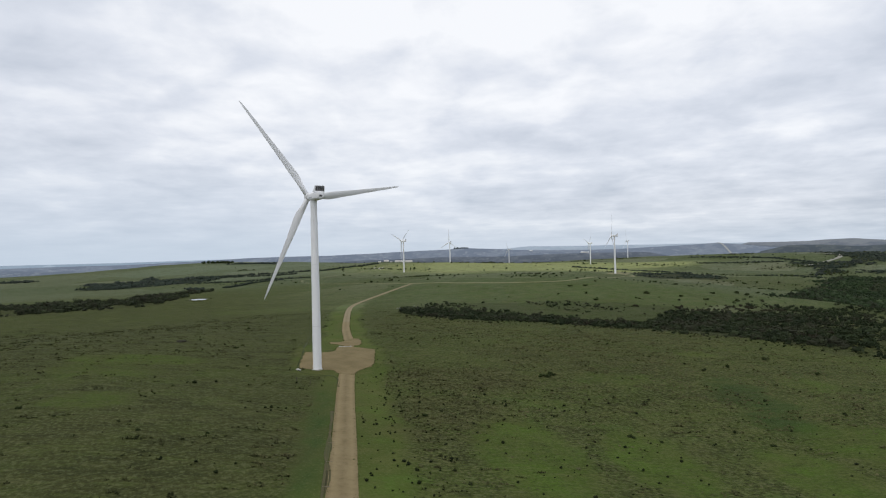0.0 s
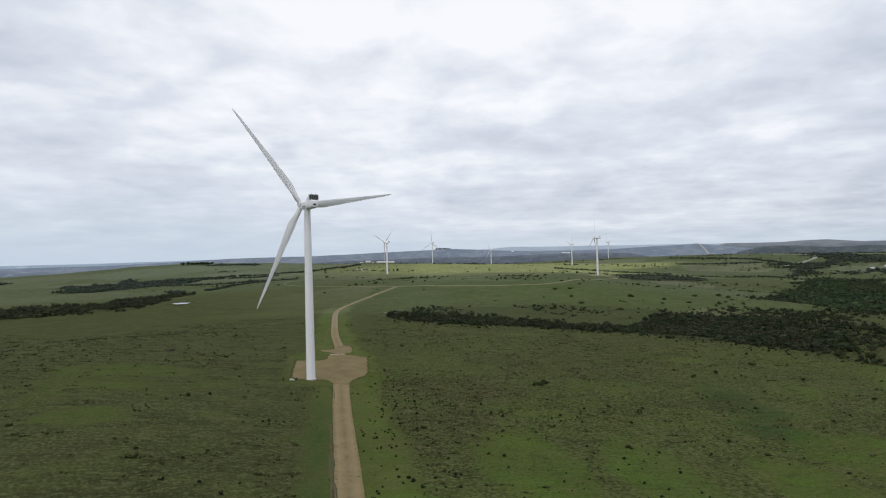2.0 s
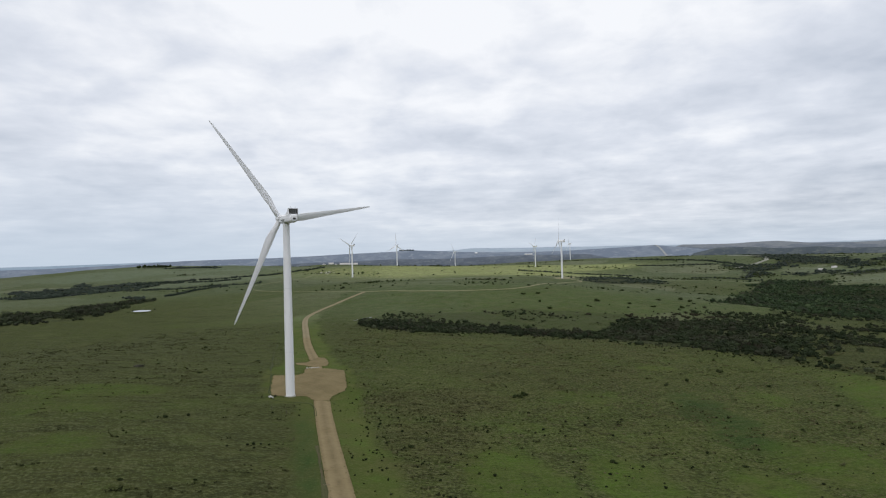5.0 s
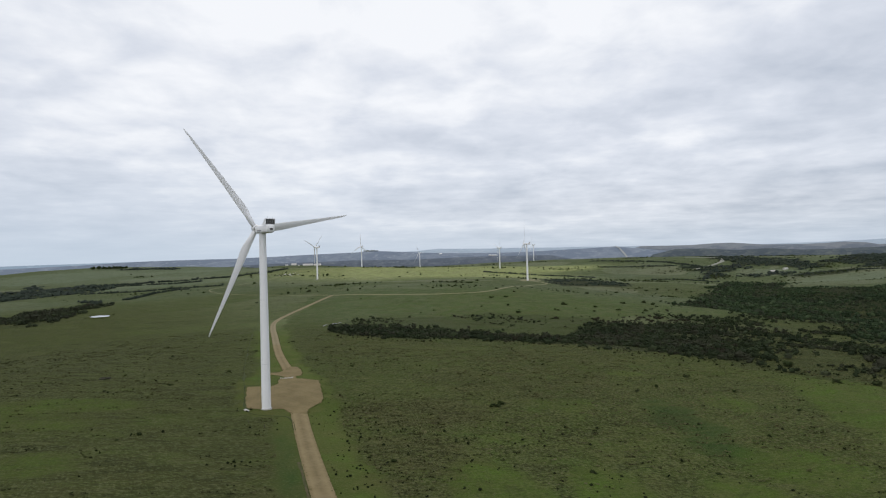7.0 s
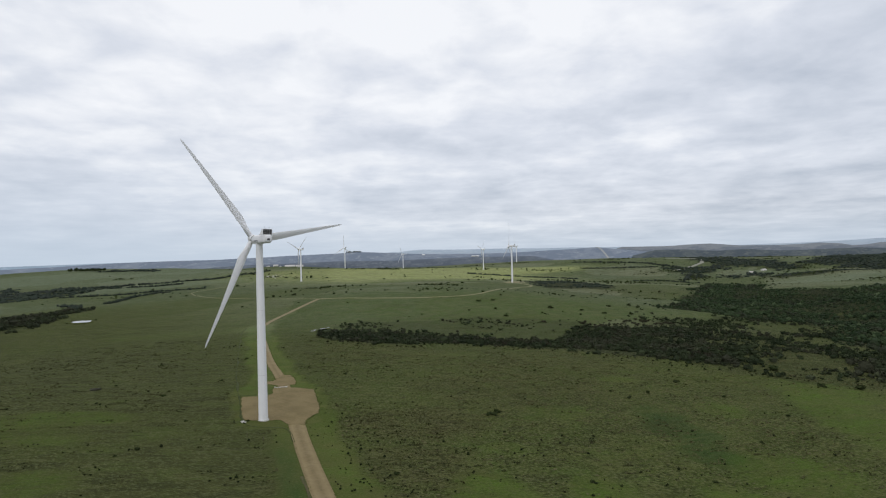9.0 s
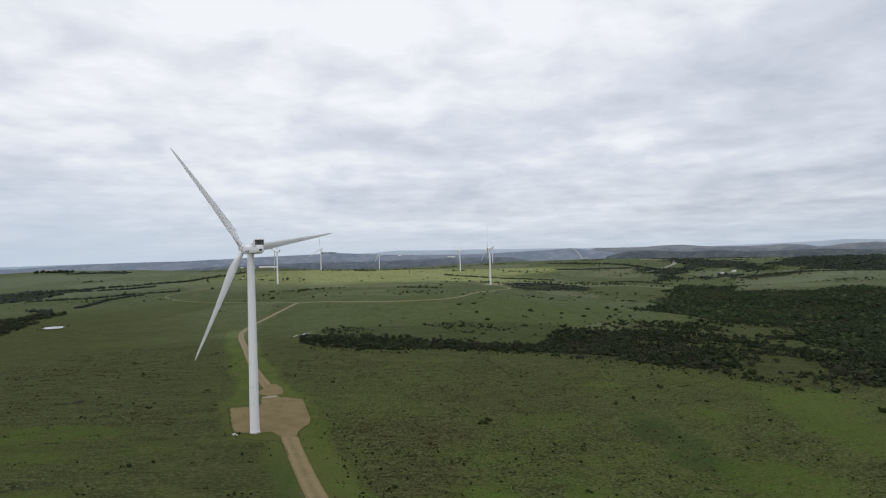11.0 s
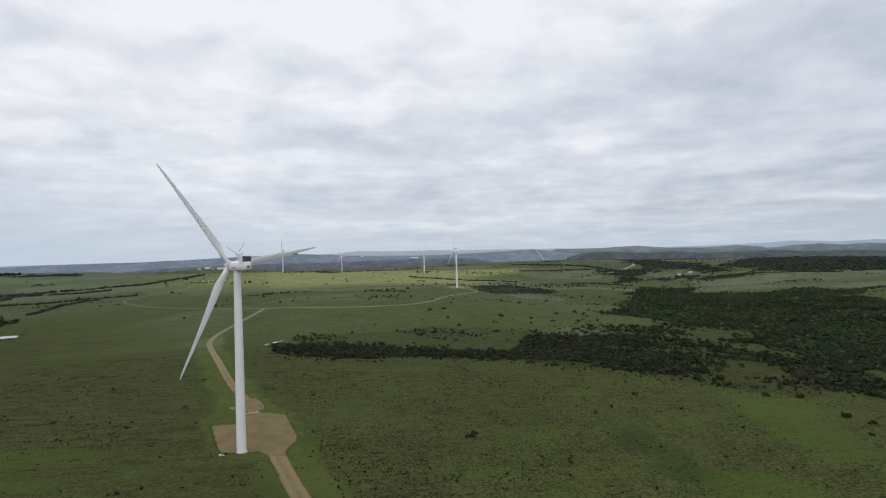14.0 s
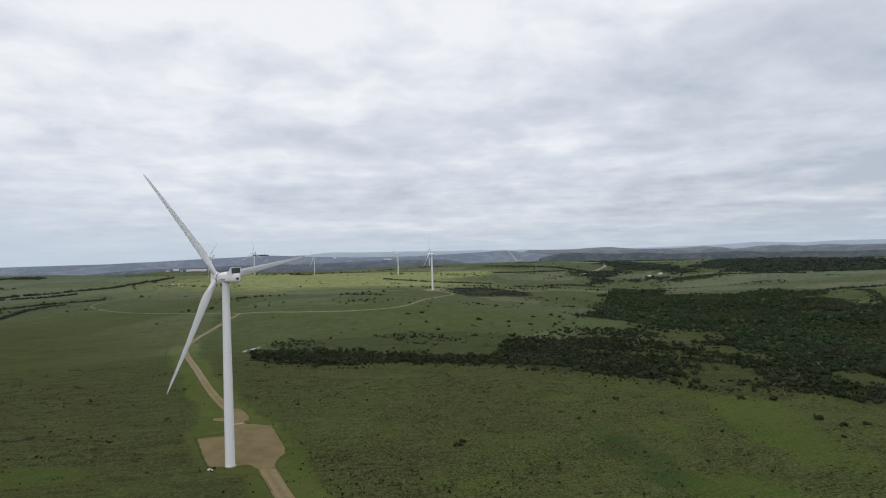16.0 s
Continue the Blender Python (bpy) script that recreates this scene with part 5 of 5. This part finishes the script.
masters = [shrub_master(40 + k) for k in range(5)]
for ob in masters:
    tagged(ob, "small dark green shrub in the open grass", "shrub", "shrubs in the grassland")
rng = np.random.default_rng(23)
spots = []
KNOWN = [(112, 6, 2.0), (115, 9, 1.6), (109, 4, 1.3), (341, -16, 2.6), (343, -13, 1.6), (339, -17, 1.5), (339, -32, 2.2), (340, -34, 1.4), (354, -36, 2.0), (316, -50, 1.6), (349, 94, 4.2), (343, 45, 2.6), (360, 33, 3.0), (256, 72, 1.8),
         (263, 33, 1.3), (146, 276, 1.6), (174, 270, 2.0), (186, 275, 1.4), (-55, 44, 1.0), (-87, 73, 0.9), (-291, 518, 1.7), (-265, 538, 1.9), (-291, 532, 1.4), (-266, 514, 1.2)]
KNOWN_FAR = [(413, 610, 3.2), (480, 648, 2.8), (444, 486, 3.4), (450, 472, 3.2), (405, 469, 2.6), (353, 441, 2.4), (340, 414, 2.2),
         (413, 421, 3.0), (295, 420, 1.8), (376, 423, 2.6), (225, 933, 4.2), (282, 986, 3.2), (314, 983, 3.4), (238, 448, 2.0), (252, 510, 2.6), (203, 445, 1.6), (62, 404, 1.8),
         (123, 421, 1.5), (140, 433, 1.5), (47, 379, 1.6), (576, 640, 3.0), (507, 553, 2.8), (203, 36, 1.6), (221, 46, 1.4), (230, 505, 2.6)]
for x, y, s in KNOWN + KNOWN_FAR:
    spots.append((x, y, s))
while len(spots) < 130:
    x, y = rng.uniform(-220, 400), rng.uniform(-190, 290)
    if abs(x - np.interp(y, ROAD_LINE[:, 1], ROAD_LINE[:, 0])) < 9 or inside(np.array([x]), np.array([y]), GULLY)[0] or inside(np.array([x]), np.array([y]), PAD)[0]:
        continue
    spots.append((x, y, rng.uniform(0.4, 1.0) * rng.choice([1.0, 1.0, 1.4])))
knot = None
while len(spots) < 200:
    if len(spots) % 6 == 0 or not knot:
        knot = (rng.uniform(-60, 620), rng.uniform(400, 1000))
    x, y = knot[0] + rng.normal(0, 26), knot[1] + rng.normal(0, 14)
    if y < 390:
        knot = None
        continue
    pt = (np.array([x]), np.array([y]))
    if inside(*pt, GULLY)[0] or inside(*pt, GREAT_WOOD)[0] or inside(*pt, GULLY_EAST)[0]:
        continue
    spots.append((x, y, 1.35 * math.exp(rng.normal(0, 0.45))))
used = set()
for i, (x, y, s) in enumerate(spots):
    k = i % 5
    m = pose(x, y, height(x, y) - 0.05, 0, 0, rng.uniform(0, 360)) @ Matrix.Diagonal((s, s, s * rng.uniform(0.55, 1.0), 1))
    if k not in used:
        used.add(k)
        masters[k].matrix_basis = m
        ob = masters[k]
    else:
        ob = copy_thing(masters[k], Matrix.Translation((0, 0, 0)))
        ob.matrix_basis = m
    if s > 2.3:
        tagged(ob, "broad dark green bush standing alone on the slope")

# a bare grey bush beside the pad's meadow
v, f = clump(np.random.default_rng(77), 5, 2, 160, 0.6, 0.6)
grey = tagged(new("dry_bush", array_mesh("dry_bush", v, f, GREYBUSH)), "low bare grey bush lying in the meadow grass", "bush")
grey.matrix_basis = pose(-94, 61, height(-94, 61) - 0.1) @ Matrix.Diagonal((3.0, 2.0, 1.4, 1))


# ---- gum trees on the skyline ----
def tall_tree(x, y, s, seed):
    r = np.random.default_rng(seed)
    top = empty("gum_tree", pose(x, y, height(x, y) - 0.2, 0, 0, r.uniform(0, 360)))
    bm = bmesh.new()
    bmesh.ops.create_cone(bm, segments=8, radius1=0.35 * s / 8, radius2=0.12 * s / 8, depth=s * 1.2, cap_ends=True, matrix=pose(0, 0, 0.6 * s))
    for k in range(4):
        bmesh.ops.create_cone(bm, segments=6, radius1=0.14, radius2=0.05, depth=0.5 * s, cap_ends=True,
                              matrix=pose(0, 0, s * (0.6 + 0.12 * k), 0, 0, 90 * k) @ pose(0, 0, 0, 45) @ pose(0, 0, 0.22 * s))
    part("trunk", bm_mesh("trunk", bm, BARK), top, "tall pale brown trunk with limbs")
    v, f = clump(r, 8, 2, 160, 0.5, 1.2)
    part("crown", array_mesh("crown", v * [0.75 * s, 0.7 * s, 0.85 * s] + [0, 0, 0.2 * s], f, BUSH), top)
    return tagged(top, "tall dark gum tree on the far skyline", "tree", "gum trees on the skyline")


rng = np.random.default_rng(5)
for k in range(26):
    tall_tree(-925 + 4.4 * k + rng.uniform(-3, 3), 2125 + rng.uniform(-14, 14), rng.uniform(7, 11), 300 + k)


# ---- ponds ----
def pond(name, cx, cy, sx, sy, turn, label, seed, lift=0.25):
    r = np.random.default_rng(seed)
    n, rings = 48, (1.0, 0.6, 0.25)
    a = np.arange(n) * 2 * np.pi / n
    edge = 1 + 0.12 * np.sin(2 * a + r.uniform(0, 6)) + (0.26 if sx < 5 else 0.08) * np.sin(5 * a + r.uniform(0, 6)) + 0.04 * np.sin(9 * a)
    c, s = math.cos(radians(turn)), math.sin(radians(turn))
    ex, ey = cx + (sx * np.cos(a) * c - sy * np.sin(a) * s) * edge, cy + (sx * np.cos(a) * s + sy * np.sin(a) * c) * edge
    level = float(np.max(heights(ex, ey))) + lift
    water = tagged(empty(name), label, "pond")
    wb = bmesh.new()
    wb.faces.new([wb.verts.new((x, y, level)) for x, y in zip(ex, ey)])
    part("water", bm_mesh("water", wb, WATER), water, "still pale water that mirrors the sky")
    bank = bmesh.new()
    hi = [bank.verts.new((cx + (x - cx) * 1.04, cy + (y - cy) * 1.04, level + 0.12)) for x, y in zip(ex, ey)]
    lo = [bank.verts.new((cx + (x - cx) * 1.3, cy + (y - cy) * 1.2, min(level, float(heights(np.array([cx + (x - cx) * 1.3]), np.array([cy + (y - cy) * 1.2]))[0])) - 0.3)) for x, y in zip(ex, ey)]
    inn = [bank.verts.new((x, y, level - 0.05)) for x, y in zip(ex, ey)]
    for k in range(n):
        bank.faces.new((inn[k], inn[(k + 1) % n], hi[(k + 1) % n], hi[k]))
        bank.faces.new((hi[k], hi[(k + 1) % n], lo[(k + 1) % n], lo[k]))
    part("bank", bm_mesh("bank", bank, GRASS, True), water, "low grassy bank")
    return water


pond("pond", -277, 525, 10, 17, 20, "small farm pond with pale still water", 8)
for px, py, a, b, seed in ((13, 345, 1.5, 6.5, 9), (21, 356, 2.2, 7.5, 19), (27, 366, 1.4, 4.5, 29)):
    tagged(pond("pond", px, py, a, b, -22, "narrow shallow pool at the head of the gully", seed, 0.05), group="pools at the gully head")


# ---- small things round the pad ----
def culvert():
    top = empty("culvert_slab", pose(2.6, 64.0, height(2.6, 64) + 0.12, 0, 0, 4))
    part("slab", box_mesh("slab", (6.4, 0.9, 0.32), pose(0, 0, 0.16), CONCRETE, 0.05), top)
    for sx in (-3.4, 3.4):
        part("headwall", box_mesh("headwall", (0.5, 1.3, 0.55), pose(sx, 0, 0.25), CONCRETE, 0.05), top)
    return tagged(top, "pale concrete culvert slab across the track", "culvert")


culvert()


def marker_post(x, y):
    top = empty("marker_post", pose(x, y, height(x, y) - 0.1))
    part("post", box_mesh("post", (0.16, 0.16, 1.7), pose(0, 0, 0.85), BARK, 0.02), top)
    part("cap", box_mesh("cap", (0.22, 0.22, 0.08), pose(0, 0, 1.73), BARK, 0.02), top)
    return tagged(top, "dark short marker post in the grass", "post", "marker posts below the pad")


marker_post(-3.9, -24.8)
marker_post(3.2, -29.5)
for dx, dy, s in ((0, 0, 0.9), (1.3, -0.8, 0.6)):
    v, f = clump(np.random.default_rng(int(90 + dx)), 1, 2, 0, 0.3, 0.5)
    b = tagged(new("boulder", array_mesh("boulder", v, f, ROCK)), "pale weathered boulder at the pad's corner", "boulder", "boulders by the pad")
    b.matrix_basis = pose(-8.8 + dx, -3.6 + dy, height(-8.8 + dx, -3.6 + dy)) @ Matrix.Diagonal((s, s, s * 0.8, 1))


def stone_check(y):
    """A low row of rough stones across the ditch."""
    r = np.random.default_rng(int(-y))
    x = float(np.interp(y, ROAD_LINE[:, 1], ROAD_LINE[:, 0])) - 3.8
    top = empty("stone_check", pose(x, y, height(x, y)))
    for k in range(4):
        v, f = clump(r, 1, 1, 0, 0.2, 0.4)
        ob = part("stone", array_mesh("stone", v * [0.28, 0.2, 0.2], f, FIELDSTONE), top)
        ob.location = (-0.75 + 0.5 * k, r.uniform(-0.1, 0.1), 0.08)
    return tagged(top, "low row of brown stones across the roadside ditch", "stone row", "stone checks in the ditch")


for y in (-112, -129, -147):
    stone_check(y)


# ---- distant houses ----
def house(x, y, length, depth, wall_h, turn, label, name="house"):
    top = empty(name, pose(x, y, height(x, y) - 0.2, 0, 0, turn))
    part("wall", box_mesh("wall", (length, depth, wall_h), pose(0, 0, wall_h / 2), WALL), top)
    bm = bmesh.new()
    a, b, rise = length / 2 + 0.4, depth / 2 + 0.5, depth * 0.28
    p = [(-a, -b, wall_h), (a, -b, wall_h), (a, b, wall_h), (-a, b, wall_h), (-a, 0, wall_h + rise), (a, 0, wall_h + rise)]
    vs = [bm.verts.new(q) for q in p]
    for q in ((0, 1, 5, 4), (2, 3, 4, 5), (0, 4, 3), (1, 2, 5), (0, 3, 2, 1)):
        bm.faces.new([vs[i] for i in q])
    part("roof", bm_mesh("roof", bm, ROOF), top, "low-pitched iron roof")
    for k in range(3):
        part("window", box_mesh("window", (1.4, 0.12, 1.3), pose(length * (k - 1) * 0.3, -depth / 2 - 0.02, wall_h * 0.55), GRILLE), top)
    return tagged(top, label, "house")


rng = np.random.default_rng(9)
for k in range(18):
    house(-470 + 18 * k + rng.uniform(-6, 6), 3420 + rng.uniform(-60, 40), rng.uniform(8, 16), rng.uniform(7, 10), rng.uniform(3, 4.5), rng.uniform(-30, 30), "small whitewashed house in the distant village")
for x, y, l in ((-215, 3360, 60), (-160, 3370, 45), (-300, 3390, 30)):
    house(x, y, l, 18, 6, 3, "long white shed in the distant village", "shed")
house(1478, 1488, 18, 9, 3.6, 20, "white farmhouse among trees in the valley")
house(1420, 1476, 12, 8, 3.2, -10, "white farmhouse among trees in the valley")


# ---- distant hills and sea ----
def far_band(name, near_r, far_r, az0, az1, base, crest, material, label, category, seed, rough=1.0):
    """A long rise of land seen far away, from one bearing to another."""
    r = np.random.default_rng(seed)
    n, m = 420, 14
    a = np.radians(np.linspace(az0, az1, n))
    f = r.uniform(0, 6.28, 8)
    wave = 0.45 * np.sin(a * 7 + f[0]) + 0.35 * np.sin(a * 17 + f[1]) + 0.25 * np.sin(a * 41 + f[2]) + 0.12 * np.sin(a * 97 + f[3])
    top = crest(np.degrees(a)) + 9 * rough * wave
    rows = []
    for t in np.linspace(0, 1, m):
        rad = near_r + (far_r - near_r) * t
        px, py = rad * np.sin(a), -280 + rad * np.cos(a)
        fold = 0.5 * np.sin(a * 31 + 4 * t + f[4]) + 0.35 * np.sin(a * 67 - 6 * t + f[5]) + 0.2 * np.sin(a * 140 + 9 * t + f[6])
        rise = t * t * (3 - 2 * t)
        rows.append(np.stack([px + 0 * a, py, base + (top - base) * rise + 14 * rough * fold * 4 * t * (1 - t)], -1))
    v = np.stack(rows)
    ii = np.arange(m * n).reshape(m, n)
    q = np.stack([ii[:-1, :-1], ii[:-1, 1:], ii[1:, 1:], ii[1:, :-1]], -1).reshape(-1, 4)
    return tagged(new(name, array_mesh(name, v.reshape(-1, 3), q, material, True)), label, category, kind="structure")


def along(bearings, values):
    return lambda d: np.interp(d, bearings, values)


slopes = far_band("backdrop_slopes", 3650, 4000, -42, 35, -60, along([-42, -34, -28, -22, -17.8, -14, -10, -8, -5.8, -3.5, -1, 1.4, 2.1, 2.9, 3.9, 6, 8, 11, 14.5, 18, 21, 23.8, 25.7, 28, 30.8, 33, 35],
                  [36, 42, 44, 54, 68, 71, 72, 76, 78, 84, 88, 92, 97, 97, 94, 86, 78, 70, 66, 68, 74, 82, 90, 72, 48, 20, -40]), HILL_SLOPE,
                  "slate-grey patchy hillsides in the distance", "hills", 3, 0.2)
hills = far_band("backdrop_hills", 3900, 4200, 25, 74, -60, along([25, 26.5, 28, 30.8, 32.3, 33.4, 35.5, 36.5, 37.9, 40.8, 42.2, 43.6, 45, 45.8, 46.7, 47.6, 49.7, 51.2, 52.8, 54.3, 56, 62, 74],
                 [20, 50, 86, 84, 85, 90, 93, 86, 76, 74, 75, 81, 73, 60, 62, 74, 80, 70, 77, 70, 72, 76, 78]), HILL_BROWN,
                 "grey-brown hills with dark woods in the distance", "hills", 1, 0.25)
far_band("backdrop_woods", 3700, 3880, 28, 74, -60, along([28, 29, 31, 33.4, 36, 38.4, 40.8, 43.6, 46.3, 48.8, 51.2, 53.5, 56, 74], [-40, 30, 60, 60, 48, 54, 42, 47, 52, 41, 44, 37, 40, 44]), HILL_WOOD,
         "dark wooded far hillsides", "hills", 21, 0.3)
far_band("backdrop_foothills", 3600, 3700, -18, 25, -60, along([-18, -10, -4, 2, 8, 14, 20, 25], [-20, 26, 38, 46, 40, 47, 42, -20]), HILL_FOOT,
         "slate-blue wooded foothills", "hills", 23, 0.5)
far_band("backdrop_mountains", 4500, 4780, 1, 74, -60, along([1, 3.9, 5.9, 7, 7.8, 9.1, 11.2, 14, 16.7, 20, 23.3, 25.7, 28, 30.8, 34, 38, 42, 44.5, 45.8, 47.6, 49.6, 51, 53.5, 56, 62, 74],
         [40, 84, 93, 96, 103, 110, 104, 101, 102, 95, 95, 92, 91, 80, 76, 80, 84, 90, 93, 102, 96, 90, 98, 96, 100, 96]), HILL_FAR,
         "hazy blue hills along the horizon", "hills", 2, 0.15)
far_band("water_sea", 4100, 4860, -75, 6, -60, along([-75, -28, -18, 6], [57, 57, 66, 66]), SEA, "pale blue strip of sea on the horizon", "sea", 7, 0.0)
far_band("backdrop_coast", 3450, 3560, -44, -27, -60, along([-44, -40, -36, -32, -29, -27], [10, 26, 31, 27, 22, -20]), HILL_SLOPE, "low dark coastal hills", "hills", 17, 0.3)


def band_place(band, az0, az1, bearing, t):
    """A place on a far hillside, t of the way from its foot to its crest."""
    n, m = 420, 14
    co = band.data.vertices[int(round(t * (m - 1))) * n + int((bearing - az0) / (az1 - az0) * (n - 1))].co
    return Vector(co)


def far_shed(p, length, turn):
    """A long white farm shed on a far hillside."""
    top = empty("shed", pose(p.x, p.y, p.z - 1.0, 0, 0, turn))
    part("wall", box_mesh("wall", (length, 14, 4), pose(0, 0, 2), WALL), top)
    bm = bmesh.new()
    a, b = length / 2 + 0.5, 7.6
    vs = [bm.verts.new(q) for q in ((-a, -b, 4), (a, -b, 4), (a, b, 4), (-a, b, 4), (-a, 0, 6.5), (a, 0, 6.5))]
    for q in ((0, 1, 5, 4), (2, 3, 4, 5), (0, 4, 3), (1, 2, 5), (0, 3, 2, 1)):
        bm.faces.new([vs[i] for i in q])
    part("roof", bm_mesh("roof", bm, WHITEROOF), top, "long white roof")
    return tagged(top, "long white farm shed on a distant hillside", "shed", "white sheds on the far hillside")


for bearing, t, length, turn in ((14.6, 0.77, 34, 8), (14.2, 0.77, 16, 8), (9.3, 0.85, 16, -5)):
    far_shed(band_place(slopes, -42, 35, bearing, t), length, turn)

# a pale firebreak that climbs the hillside
left, right = [], []
for row in range(7, 14):
    col = int((26.75 - 1.1 * (row - 7) / 6 + 42) / 77 * 419)
    for side, k in ((left, 0), (right, 1)):
        p = slopes.data.vertices[row * 420 + col + k].co
        side.append((p.x, p.y - 3.0, p.z + 1.5))
strip = [(k, k + 7, k + 8, k + 1) for k in range(6)]
tagged(new("backdrop_firebreak", array_mesh("backdrop_firebreak", left + right, np.array(strip), EARTH)), "pale bare firebreak climbing a distant ridge", "firebreak", kind="structure")

# a clump of trees on the skyline
rng = np.random.default_rng(61)
vs, fs, n = [], [], 0
for k in range(26):
    a = math.radians(1.9 + 1.3 * k / 25 + rng.normal(0, 0.03))
    kv, kf = PLAIN[k % len(PLAIN)]
    spot = np.array([3990 * math.sin(a), -280 + 3990 * math.cos(a), 96 + rng.uniform(-1, 1)])
    vs.append(kv * rng.uniform(5, 8.5) + spot)
    fs.append(kf + n)
    n += len(kv)
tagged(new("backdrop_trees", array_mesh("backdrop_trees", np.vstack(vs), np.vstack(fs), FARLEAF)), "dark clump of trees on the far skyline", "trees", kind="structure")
